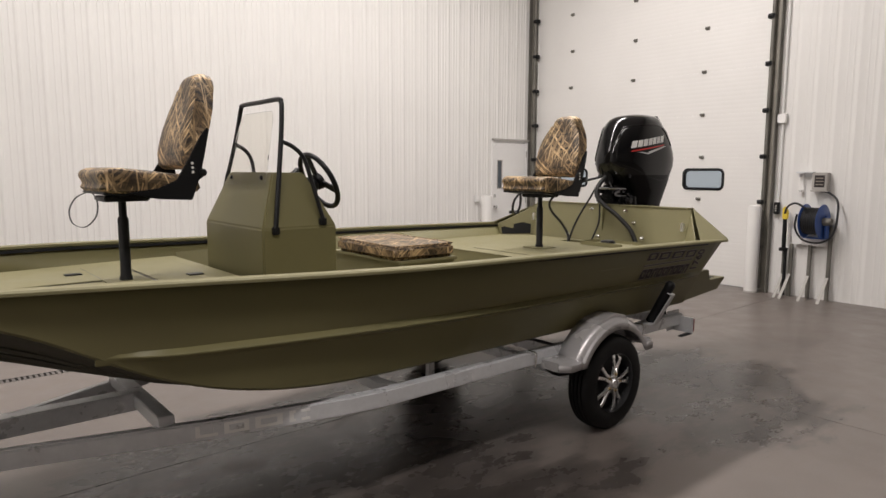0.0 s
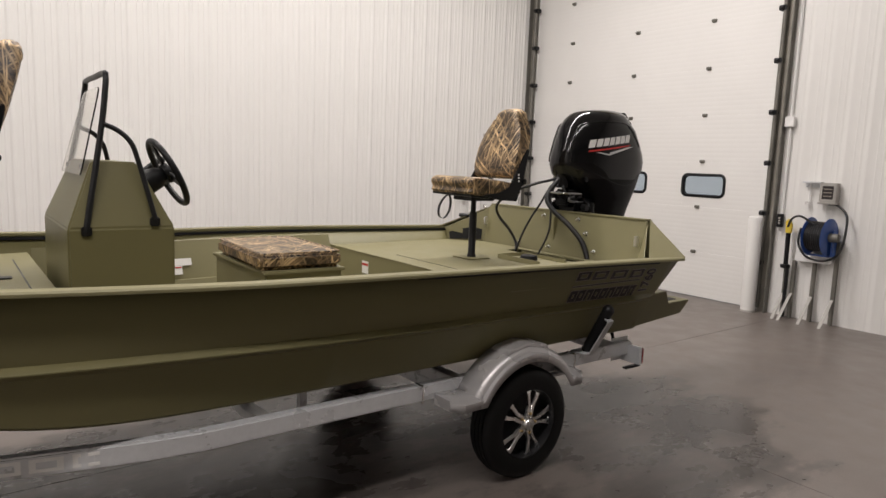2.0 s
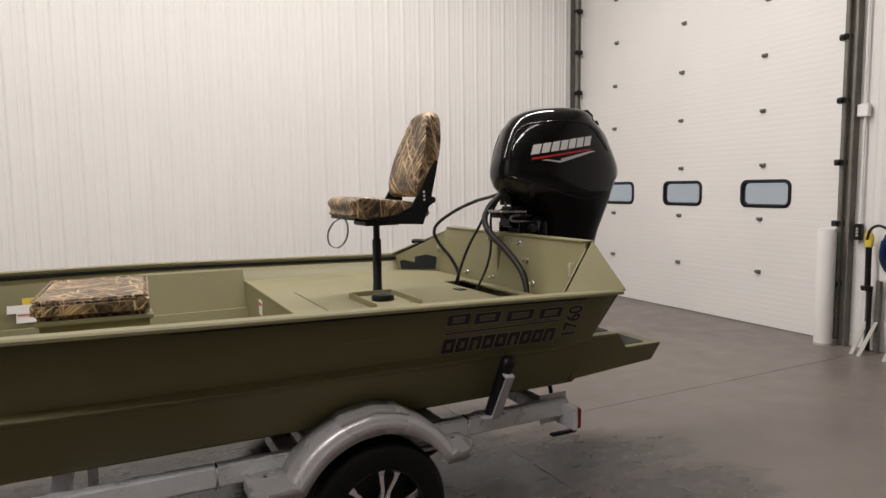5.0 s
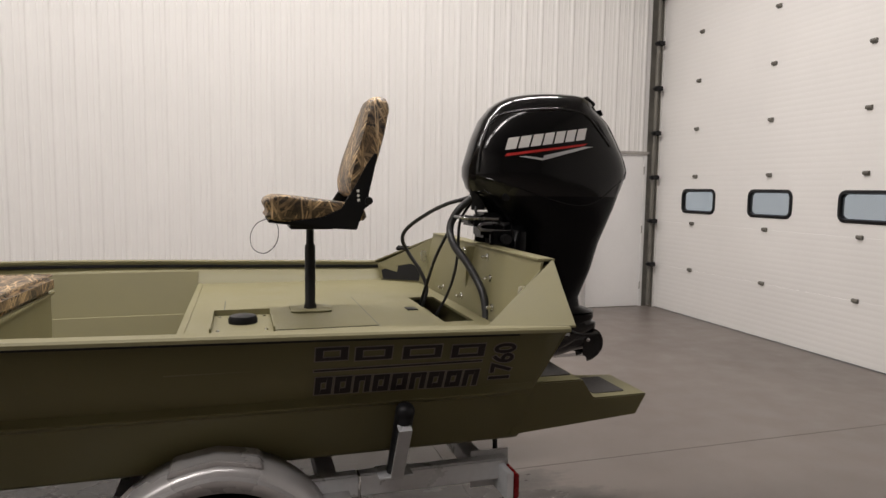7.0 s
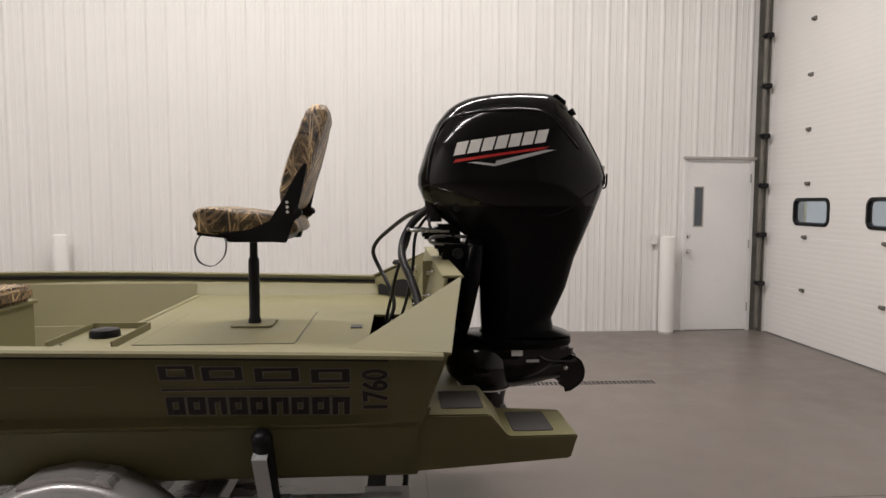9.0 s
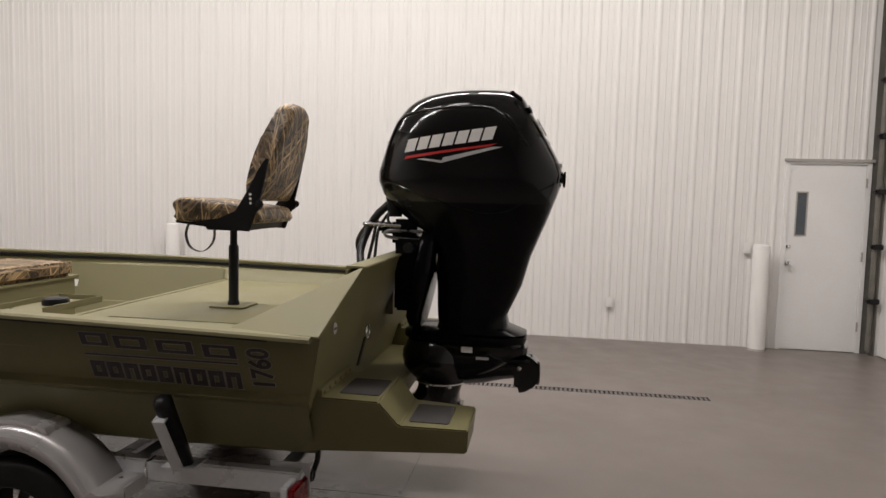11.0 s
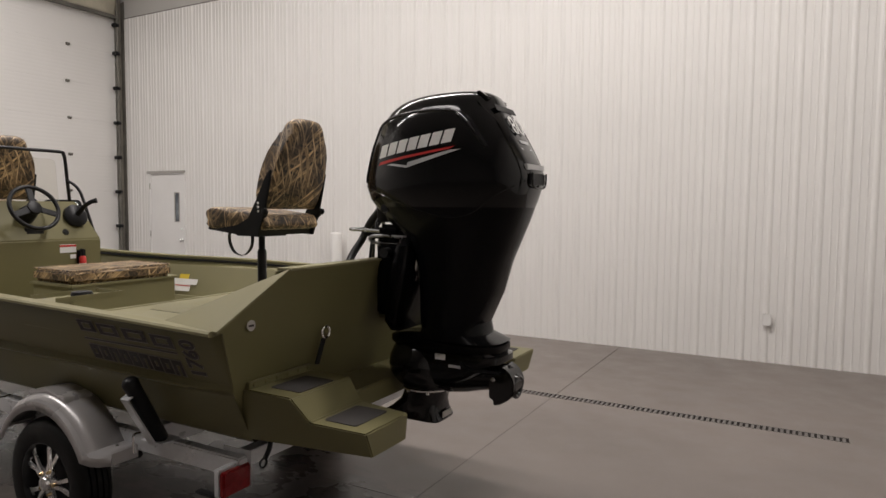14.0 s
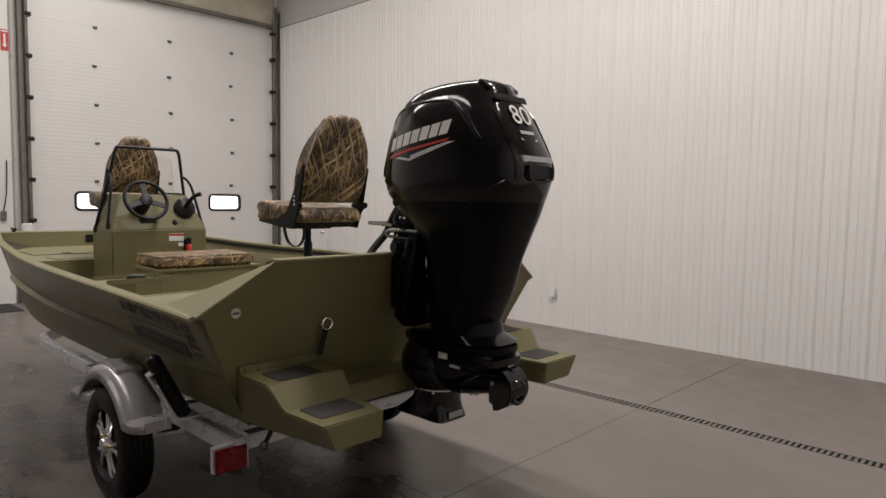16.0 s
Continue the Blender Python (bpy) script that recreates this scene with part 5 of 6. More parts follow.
part("pump_bowl", loft([oval(-0.20, 0.03, 0.10, 0.375), oval(-0.225, 0.055, 0.13, 0.345), oval(-0.243, 0.07, 0.152, 0.30), oval(-0.247, 0.073, 0.158, 0.262), oval(-0.238, 0.072, 0.154, 0.225), oval(-0.205, 0.07, 0.138, 0.185), oval(-0.178, 0.068, 0.12, 0.163), oval(-0.172, 0.066, 0.116, 0.150)]), GLOSS, mot, "glossy round jet pump housing", 50)
part("clamp_band", lathe([(0.118, 0.146), (0.124, 0.149), (0.124, 0.155), (0.118, 0.158)], 32, "z", (-0.053, 0, 0)), CHROME, mot, "bright clamp band")
part("intake_scoop", loft([oval(-0.165, 0.055, 0.108, 0.150), oval(-0.165, 0.048, 0.104, 0.125, 2.3), oval(-0.175, 0.038, 0.098, 0.09, 3.0), oval(-0.215, 0.036, 0.096, 0.05, 5.0), oval(-0.26, 0.046, 0.098, 0.02, 7.0), oval(-0.27, 0.052, 0.10, 0.008, 7.0), oval(-0.265, 0.05, 0.096, 0.002, 7.0)]), GLOSS, mot, "black intake scoop", 40)
part("scoop_label", box(0.0505, 0.0535, -0.04, 0.05, 0.016, 0.045, 0.001), GREYP, mot)
for a in range(0, 360, 60):
    part("band_bolt", lathe([(0.008, 0.135), (0.008, 0.146)], 8, "z", (-0.053 + 0.108 * math.cos(radians(a)), 0.108 * math.sin(radians(a)), 0)), CHROME, mot)
part("jet_housing", loft([oval(-0.10, 0.15, 0.09, 0.19, 3), oval(-0.12, 0.24, 0.112, 0.24, 4), oval(-0.14, 0.335, 0.118, 0.30, 5), oval(-0.15, 0.362, 0.12, 0.318, 6), oval(-0.15, 0.362, 0.12, 0.348, 6), oval(-0.16, 0.335, 0.125, 0.352, 6), oval(-0.16, 0.333, 0.125, 0.375, 6)]), GLOSS, mot, "black jet drive casing", 30)
part("jet_nozzle", lathe([(0.10, -0.02), (0.105, 0.08), (0.092, 0.17), (0.074, 0.24), (0.064, 0.30), (0.058, 0.385), (0.052, 0.388), (0.046, 0.38), (0.044, 0.30)], 28, "x", (0, 0, 0.245), caps=False), GLOSS, mot, "round jet nozzle", 50)
part("nozzle_rib", tube(smooth_path([(0.185, -0.116, 0.316), (0.215, -0.112, 0.298), (0.265, -0.102, 0.288), (0.37, -0.086, 0.283)], 5), 0.011, 8), GLOSS, mot)
rings2 = []
for a in np.linspace(75, -70, 14):
    ca, sa = math.cos(radians(a)), math.sin(radians(a))
    x, z = 0.335 + 0.088 * ca, 0.222 + 0.088 * sa
    w = 0.060 * (1 if a > -30 else 1 - 0.35 * (-30 - a) / 40)
    rings2.append([(x, -w, z), (x, w, z), (x - 0.012 * ca, w - 0.006, z - 0.012 * sa), (x - 0.012 * ca, -w + 0.006, z - 0.012 * sa)])
gate = part("reverse_gate", loft(rings2), GLOSS, mot, "curved reverse gate", 50)
for sgn in (-1, 1):
    cheek = [(0.30, 0.242), (0.36, 0.305), (0.395, 0.285), (0.421, 0.235), (0.418, 0.195), (0.395, 0.158), (0.355, 0.132), (0.326, 0.126), (0.322, 0.15), (0.302, 0.158)]
    part("gate_cheek", prism(cheek, "y", sgn * 0.055, sgn * 0.063, 0.003), GLOSS, gate)
    part("gate_pivot", lathe([(0.011, sgn * 0.062), (0.011, sgn * 0.071), (0.005, sgn * 0.074)], 10, "y", (0.325, 0, 0.245)), CHROME, gate)
part("gate_rim", tube([(0.412, 0.044 * math.cos(a), 0.212 + 0.046 * math.sin(a)) for a in np.linspace(0, 2 * math.pi, 25)[:-1]], 0.012, 8, True), GLOSS, gate)
part("casing_label", box(0.052, 0.105, -0.1275, -0.1245, 0.353, 0.372), WHITE, mot)
part("casing_label", box(0.055, 0.108, -0.1215, -0.1195, 0.318, 0.345), WHITE, mot)
part("casing_label", box(0.125, 0.185, -0.1215, -0.1175, 0.288, 0.30), DARKDECAL, mot)


# ---- trailer ----
tra = thing("boat_trailer", 0, TRAILER_Y, 0, "galvanised single-axle boat trailer with silver fenders", "boat trailer")
FH, FT, WX, WY = 0.085, 0.578, 3.520, 0.895
for sgn in (-1, 1):
    path = [(4.60, 0.780), (1.85, 0.780), (1.65, 0.750), (1.45, 0.67), (1.13, 0.50), (0.44, 0.23), (-0.25, 0.03)]
    zt = [FT, FT, FT - 0.002, FT - 0.017, FT - 0.057, FT - 0.082, FT - 0.092]
    rings2 = []
    for i, ((x, y), z) in enumerate(zip(path, zt)):
        w = 0.027
        rings2.append([(x, sgn * (y + w), z), (x, sgn * (y - w), z), (x, sgn * (y - w), z - FH), (x, sgn * (y + w), z - FH)])
    part("side_beam", (lambda bb: (bmesh.ops.recalc_face_normals(bb, faces=bb.faces[:]), bevel_sharp(bb, 0.007, 2, 60), bb)[2])(loft(rings2)), GALV, tra, "galvanised side beam", 25)
    # fender
    cx, cz = 3.512, 0.303
    top, low = [], []
    for x in (3.005, 3.06, 3.12, 3.17):
        top.append((x, 0.520))
        low.append((x, 0.466))
    for a in np.linspace(152, 28, 17):
        r = 0.43 - 0.012 * abs(math.cos(radians(a)))
        top.append((cx + r * math.cos(radians(a)), cz + r * math.sin(radians(a))))
        low.append((cx + 0.350 * math.cos(radians(a)), cz + 0.350 * math.sin(radians(a))))
    for x in (3.852, 3.89, 3.93, 3.965):
        top.append((x, 0.520))
        low.append((x, 0.466))
    rows = []
    for i, (x, z) in enumerate(top):
        p, q = top[max(i - 1, 0)], top[min(i + 1, len(top) - 1)]
        d = math.hypot(q[0] - p[0], q[1] - p[1])
        nx_, nz_ = -(q[1] - p[1]) / d, (q[0] - p[0]) / d
        arch = 3 < i < len(top) - 4
        end = min(x - 3.005, 3.965 - x)
        cut = max(0.0, 0.05 - end)
        ring = []
        for y, dn in ((0.805, 0), (0.905, 0), (0.932, -0.003), (0.953, -0.012), (0.963, -0.024 if arch else -0.012), (0.968, -0.034 if arch else -0.014), (0.985, -0.040 if arch else -0.017)):
            ring.append((x + nx_ * dn, sgn * (y - (cut if y > 0.86 else 0)), z + nz_ * dn))
        lx, lz = low[i]
        ring.append((lx, sgn * (0.987 - cut), lz))
        rows.append(ring)
    f = part("fender", loft(rows, closed=False, caps=False), FENDER, tra, "silver moulded fender", 32)
    s2 = f.modifiers.new("thickness", "SOLIDIFY")
    s2.thickness, s2.offset = 0.006, 0
    step = [(cx + r * math.cos(radians(a)), cz + r * math.sin(radians(a))) for a, r in ((111, 0.425), (108, 0.441), (90, 0.445), (72, 0.441), (69, 0.425), (90, 0.425))]
    part("fender_step", prism(step, "y", sgn * 0.815, sgn * 0.95, 0.004), FENDER, f)
    for x in (3.075, 3.905):
        part("fender_bolt", lathe([(0.009, 0), (0.009, 0.004), (0.004, 0.006)], 10, "z", (x, sgn * 0.865, 0.522)), CHROME, f)
    for x in (3.005, 3.965):
        part("fender_end", box(x - 0.003, x + 0.003, *sorted((sgn * 0.805, sgn * 0.932)), 0.466, 0.520), FENDER, f)
    part("fender_bracket", box(3.04, 3.95, *sorted((sgn * 0.807, sgn * 0.85)), 0.478, 0.494, 0.003), GALV, tra)
    bar = [(sgn * y, z) for y, z in ((0.858, 0.566), (0.990, 0.800), (0.958, 0.814), (0.955, 0.807), (0.980, 0.796), (0.850, 0.569))]
    part("guide_bracket", prism(bar, "x", 4.112, 4.160, 0.0015), GALV, tra, "galvanised slanting guide bracket", 25)
    part("guide_foot", box(4.07, 4.20, *sorted((sgn * 0.755, sgn * 0.865)), 0.5745, 0.583, 0.002), GALV, tra)
    part("roller_cap", lathe([(0.035, 0.0), (0.034, 0.018), (0.024, 0.032), (0.006, 0.037)], 18), BLACKP, tra, m=Matrix.Translation((4.140, sgn * 0.954, 0.853)) @ Matrix.Rotation(-sgn * math.atan2(0.137, 0.27), 4, "X"))
    part("guide_roller", tube([(4.140, sgn * 0.818, 0.585), (4.140, sgn * 0.955, 0.855)], 0.034, 18), BLACKP, tra, "black guide pad tube")
    part("tail_lamp", box(4.585, 4.612, *sorted((sgn * 0.752, sgn * 0.897)), 0.450, 0.550, 0.006), LENS, tra, "red tail lamp")
    part("lamp_box", box(4.560, 4.586, *sorted((sgn * 0.745, sgn * 0.900)), 0.446, 0.560, 0.003), GALV, tra)
    part("plate_strip", box(4.44, 4.585, *sorted((sgn * 0.86, sgn * 0.895)), 0.434, 0.4455, 0.004), BLACKP, tra)
    part("bunk", box(1.8, 4.5, *sorted((sgn * 0.42, sgn * 0.50)), 0.568, 0.622, 0.01), PAD, tra, "carpeted bunk board")
    # wheel
    w = part("wheel", lathe([(0.192, -0.0756), (0.21, -0.0798), (0.262, -0.079), (0.288, -0.0689), (0.3, -0.0538), (0.302, -0.0454), (0.294, -0.0437), (0.294, -0.0386), (0.304, -0.037), (0.305, -0.0185), (0.296, -0.0168), (0.296, -0.0118), (0.305, -0.0101), (0.305, 0.0101), (0.296, 0.0118), (0.296, 0.0168), (0.305, 0.0185), (0.304, 0.037), (0.294, 0.0386), (0.294, 0.0437), (0.302, 0.0454), (0.3, 0.0538), (0.288, 0.0689), (0.262, 0.079), (0.21, 0.0798), (0.192, 0.0756)], 56, "y", (WX, sgn * WY, 0.305), caps=False), RUBBER, tra, "black tyre on a machined alloy wheel")
    b = lathe([(0.196, 0.072), (0.188, 0.076), (0.183, 0.058), (0.178, 0.01), (0.176, -0.07)], 48, "y", caps=False)
    if sgn < 0:
        b = moved(b, Matrix.Scale(-1, 4, (0, 1, 0)))
    part("rim", moved(b, Matrix.Translation((WX, sgn * WY, 0.305))), BLACKM, w, "black alloy rim")
    part("rim_back", lathe([(0.178, 0.0), (0.03, 0.005)], 40, "y", (WX, sgn * WY, 0.305)), BLACKM, w)
    for k in range(5):
        a = radians(72 * k - 75)
        sp = None
        for d in (-0.21, 0.21):
            ends = [(0.034, 0.016, 0.012), (0.095, d * 0.70 * 0.095, 0.0098), (0.146, d * 0.150, 0.0115), (0.168, d * 0.172, 0.015), (0.178, d * 0.182, 0.026)]
            rr = []
            for q, (xx, off, wd) in enumerate(ends):
                off = math.copysign(0.013, d) if q == 0 else off
                rr.append([(xx, sgn * (0.040 + 0.012 * (q < 4)), off - wd), (xx, sgn * (0.040 + 0.012 * (q < 4)), off + wd), (xx, sgn * (0.068 - 0.004 * q), off + wd * 0.8), (xx, sgn * (0.068 - 0.004 * q), off - wd * 0.8)])
            sp = join(sp, loft(rr))
        part("spoke", moved(sp, Matrix.Translation((WX, sgn * WY, 0.305)) @ Matrix.Rotation(a, 4, "Y")), ALU, w, smooth=25)
    part("hub_cap", lathe([(0.036, sgn * 0.04), (0.036, sgn * 0.078), (0.03, sgn * 0.087), (0.004, sgn * 0.089)], 24, "y", (WX, sgn * WY, 0.305)), ALU, w)
    for k in range(5):
        a = 2 * math.pi * k / 5
        part("wheel_nut", lathe([(0.009, sgn * 0.04), (0.009, sgn * 0.074), (0.004, sgn * 0.079)], 8, "y", (WX + 0.055 * math.cos(a), sgn * WY, 0.305 + 0.055 * math.sin(a))), BRASS, w, "gold-toned wheel nut")
for x in (0.95, 3.2, 3.9, 4.5):
    h = float(np.interp(x, (-0.25, 0.44, 1.13, 1.45, 1.85), (0.03, 0.23, 0.50, 0.67, 0.765)))
    part("cross_member", box(x - 0.035, x + 0.035, -h, h, FT - 0.085, FT - 0.02, 0.004), GALV, tra)
vee = [(-0.77, 0.535), (-0.42, 0.385), (-0.10, 0.345), (0.10, 0.345), (0.42, 0.385), (0.77, 0.535)]
part("cross_member", prism([(y, z) for y, z in vee] + [(y, z - 0.055) for y, z in vee[::-1]], "x", 2.29, 2.37, 0.003), GALV, tra, "dropped galvanised cross member", 25)
for y in (-0.40, 0.40):
    part("bunk_post", box(2.45, 2.49, y - 0.02, y + 0.02, 0.37, 0.572, 0.003), GALV, tra)
    part("post_foot", box(2.365, 2.49, y - 0.025, y + 0.025, 0.372, 0.382, 0.002), GALV, tra)
for x in (3.2, 3.9):
    for y in (-0.46, 0.46):
        part("bunk_bracket", box(x - 0.02, x + 0.02, y - 0.03, y + 0.03, FT - 0.02, 0.570, 0.003), GALV, tra)
part("axle", box(3.43, 3.51, -0.82, 0.82, 0.27, 0.34, 0.005), GALV, tra)
for sgn in (-1, 1):
    part("leaf_spring", tube(smooth_path([(3.12, sgn * 0.74, 0.44), (3.25, sgn * 0.74, 0.37), (3.503, sgn * 0.74, 0.35), (3.66, sgn * 0.74, 0.37), (3.88, sgn * 0.74, 0.44)], 4), 0.022, 8), BLACKM, tra)
part("tongue", box(-1.2, 0.95, -0.045, 0.045, FT - 0.10, FT - 0.01, 0.006), GALV, tra)
for k, (u0, u1) in enumerate(((1.049, 1.138), (1.162, 1.257), (1.281, 1.388), (1.415, 1.50))):
    b = None
    for z0, z1, e0, e1 in ((0.0, 0.013, 0, 1), (0.040, 0.053, 0, 1 if k else 0.2), (0.013, 0.040, 0, 0.2), (0.013, 0.040, 0.8, 1 if k in (1, 2) else 0.81)):
        ps = [(u0 + (u1 - u0) * e, v) for e, v in ((e0, z0), (e1, z0), (e1, z1), (e0, z1))]
        q = []
        for lift in (0.0276, 0.0290):
            ring = []
            for x, v in ps:
                y = float(np.interp(x, (0.44, 1.13, 1.45, 1.65, 1.85), (0.23, 0.50, 0.67, 0.750, 0.780))) + lift
                zz = float(np.interp(x, (0.44, 1.13, 1.45, 1.65), (FT - 0.082, FT - 0.057, FT - 0.017, FT - 0.002))) - FH + 0.018 + v
                ring.append((x, -y, zz))
            q.append(ring)
        b = join(b, loft(q))
    part("maker_mark", b, WHITE, tra, "white maker mark drawn as plain bars")


# ---- rigging between motor and boat ----
def hose(points, r, name="rigging_hose", parent=None, mt=None, label=""):
    return part(name, tube(smooth_path(points, 7), r, 10), mt or HOSE, parent or mot, label)


# places are in the motor's own axes
hose([(-0.30, 0.0, 1.03), (-0.345, 0.0, 0.99), (-0.405, 0.01, 0.93), (-0.445, 0.0, 0.85), (-0.45, -0.08, 0.77), (-0.41, -0.19, 0.68), (-0.375, -0.30, 0.56), (-0.375, -0.36, 0.43)], 0.019, label="thick black rigging hose")
hose([(-0.29, 0.02, 1.02), (-0.36, 0.07, 0.99), (-0.42, 0.14, 0.965), (-0.49, 0.26, 0.91), (-0.575, 0.35, 0.83), (-0.60, 0.38, 0.765), (-0.57, 0.37, 0.69), (-0.52, 0.31, 0.60), (-0.49, 0.26, 0.50), (-0.53, 0.22, 0.40), (-0.56, 0.19, 0.305)], 0.0105, label="looped black cable")
hose([(-0.31, 0.02, 1.0), (-0.39, 0.03, 0.94), (-0.43, 0.08, 0.82), (-0.475, 0.14, 0.69), (-0.50, 0.19, 0.57), (-0.53, 0.22, 0.44), (-0.55, 0.24, 0.305)], 0.0085)
hose([(-0.32, 0.03, 0.98), (-0.385, 0.02, 0.88), (-0.40, 0.0, 0.74), (-0.42, -0.01, 0.62), (-0.45, 0.02, 0.50), (-0.50, 0.06, 0.38), (-0.53, 0.08, 0.305)], 0.0075)
hose([(-0.27, 0.02, 1.0), (-0.31, -0.02, 0.975), (-0.325, -0.05, 0.93), (-0.30, -0.06, 0.895), (-0.25, -0.04, 0.88)], 0.007)
part("hose_boot", lathe([(0.035, 0.94), (0.04, 1.0), (0.05, 1.05)], 14, "z", (-0.30, -0.01, 0)), BLACKP, mot)
b = box(-0.36, -0.20, -0.09, 0.09, 0.86, 0.90, 0.012)
b = box(-0.30, -0.18, -0.07, 0.07, 0.80, 0.93, 0.015, bm=b)
part("tilt_bracket", b, GLOSSLOW, mot)
part("lift_handle", tube(smooth_path([(-0.24, -0.14, 0.90), (-0.40, -0.14, 0.905), (-0.42, -0.10, 0.905), (-0.42, 0.02, 0.905), (-0.40, 0.05, 0.905), (-0.30, 0.06, 0.90)], 5), 0.0085, 8), STEEL, mot, "bright steel steering bar")
for yy in (-0.11, 0.11):
    part("clamp_arm", box(-0.27, -0.15, yy - 0.018, yy + 0.018, 0.50, 0.84, 0.012), GLOSSLOW, mot, "black transom clamp arm")
    part("clamp_bolt", lathe([(0.014, 0), (0.014, -0.01), (0.006, -0.014)], 10, "x", (-0.15, yy, 0.56)), CHROME, mot)

# number on both hull sides
for sgn in (-1, 1):
    cx = 4.510 if sgn < 0 else 3.840
    lean = math.degrees(math.atan2(side_half(4.3, 1.10) - side_half(4.3, 0.95), 0.15))
    for lift, bold, mt in ((0.0038, 0.0065, INKEDGE), (0.0055, 0.0025, INK)):
        nb = lettering("1760", 0.112, 0.0008, bold)
        t2 = pose(cx, sgn * (side_half(4.3, 1.006) + lift), 1.006, 90, 0, 0 if sgn < 0 else 180)
        nb = moved(nb, t2 @ pose(0, 0, 0, lean, 0, 0) @ pose(0, 0, 0, 0, 0, 90) @ Matrix.Diagonal((0.82, 1.0, 1, 1)))
        part("model_number", nb, mt, boat, "dark upright model number 1760" if mt == INK else "grey outline")

# ---- rear under-structure of the trailer ----
for sgn in (-1, 1):
    part("tie_down_hook", tube(smooth_path([(4.60, sgn * 0.62, 0.65), (4.61, sgn * 0.64, 0.58), (4.60, sgn * 0.66, 0.53)], 4), 0.011, 8), BLACKP, tra)
    part("hook_ring", tube([(4.60, sgn * 0.67 + 0.02 * math.cos(a), 0.515 + 0.02 * math.sin(a)) for a in np.linspace(0, 2 * math.pi, 13)[:-1]], 0.005, 6, True), BLACKM, tra)
    part("lamp_plate", box(4.46, 4.62, *sorted((sgn * 0.755, sgn * 0.758)), 0.45, 0.60, 0.001), GALV, tra)
    for x in (2.9, 4.0):
        ub = tube(smooth_path([(x, sgn * 0.846, 0.50), (x, sgn * 0.85, 0.58), (x, sgn * 0.82, 0.585), (x, sgn * 0.785, 0.58), (x, sgn * 0.78, 0.50)], 4), 0.006, 8)
        part("u_bolt", ub, CHROME, tra)


# ---- east wall: hose reel, control box, conduits ----
EX = EAST - 0.018
reel = thing("hose_reel", EX - 0.16, 3.50, 0.0, "blue hose reel with black hose on a strut stand", "hose reel")
def swung(b):
    return moved(b, pose(-0.01, 0, 0, 0, 0, -3))


for y in (-0.125, 0.085):
    part("flange", swung(lathe([(0.02, y - 0.006), (0.205, y - 0.006), (0.215, y), (0.205, y + 0.006), (0.02, y + 0.006)], 36, "y", (0, 0, 1.02))), BLUE, reel, "blue steel reel flange")
prof = []
for k in range(9):
    y = -0.115 + 0.19 * k / 8
    prof += [(0.165, y), (0.172, y + 0.012)]
part("wound_hose", swung(lathe(prof, 30, "y", (0, 0, 1.02))), HOSE, reel, "black hose wound on the drum")
part("axle", swung(lathe([(0.03, -0.20), (0.03, 0.14)], 16, "y", (0, 0, 1.02))), GREYP, reel)
part("motor_hub", swung(lathe([(0.045, -0.23), (0.05, -0.21), (0.05, -0.13)], 20, "y", (0, 0, 1.02))), TRACK, reel)
for y in (-0.18, 0.05, 0.28):
    part("strut", box(0.10, 0.14, y - 0.02, y + 0.02, 0.0, 0.98 if y < 0.2 else 0.70, 0.003), TRACK, reel, "slotted steel strut leg")
    part("foot_brace", loft([[(0.12, y - 0.018, 0.32), (0.12, y + 0.018, 0.32), (0.10, y + 0.018, 0.30), (0.10, y - 0.018, 0.30)], [(-0.14, y - 0.018, 0.02), (-0.14, y + 0.018, 0.02), (-0.17, y + 0.018, 0.0), (-0.17, y - 0.018, 0.0)]]), GREYP, reel, "slanting steel foot brace")
part("back_board", box(0.09, 0.10, -0.14, 0.27, 0.70, 0.92, 0.003), MANDOOR, reel)
part("reel_frame", box(-0.02, 0.12, -0.165, -0.15, 0.80, 1.10, 0.004), BLUE, reel)
part("reel_frame", box(-0.02, 0.12, -0.14, 0.10, 0.795, 0.81, 0.004), BLUE, reel)
hose([(-0.10, 0.02, 1.16), (-0.12, 0.16, 1.24), (-0.06, 0.28, 1.20), (0.0, 0.345, 1.10)], 0.013, "feed_hose", reel)
hose([(-0.06, 0.17, 1.1), (-0.04, 0.19, 0.92), (-0.03, 0.10, 0.78), (-0.02, -0.06, 0.745), (-0.02, -0.2, 0.80), (0.0, -0.26, 0.92), (0.03, -0.27, 1.1), (0.08, -0.24, 1.28), (0.12, -0.12, 1.38), (0.14, -0.02, 1.39)], 0.013, "feed_hose", reel)
wand = thing("spray_wand", EX - 0.10, 3.86, 0.0, "black spray wand with a yellow trigger in a holder", "spray wand")
part("lance", tube([(0, -0.005, 0.62), (0, 0, 1.02)], 0.026, 12), BLACKP, wand)
part("trigger", prism([(-0.035, 1.02), (0.03, 1.02), (0.035, 1.16), (0.0, 1.19), (-0.04, 1.12)], "x", -0.02, 0.02, 0.006), YELLOW, wand, "yellow trigger handle")
part("holder", lathe([(0.05, 0.60), (0.055, 0.64), (0.035, 0.645)], 16), BLACKM, wand)
part("strut", box(0.02, 0.06, -0.02, 0.02, 0.0, 0.63, 0.003), TRACK, wand)
part("strut_tube", tube([(0.0, -0.03, 0.02), (0.0, -0.03, 0.62)], 0.022, 10), BLACKM, wand)
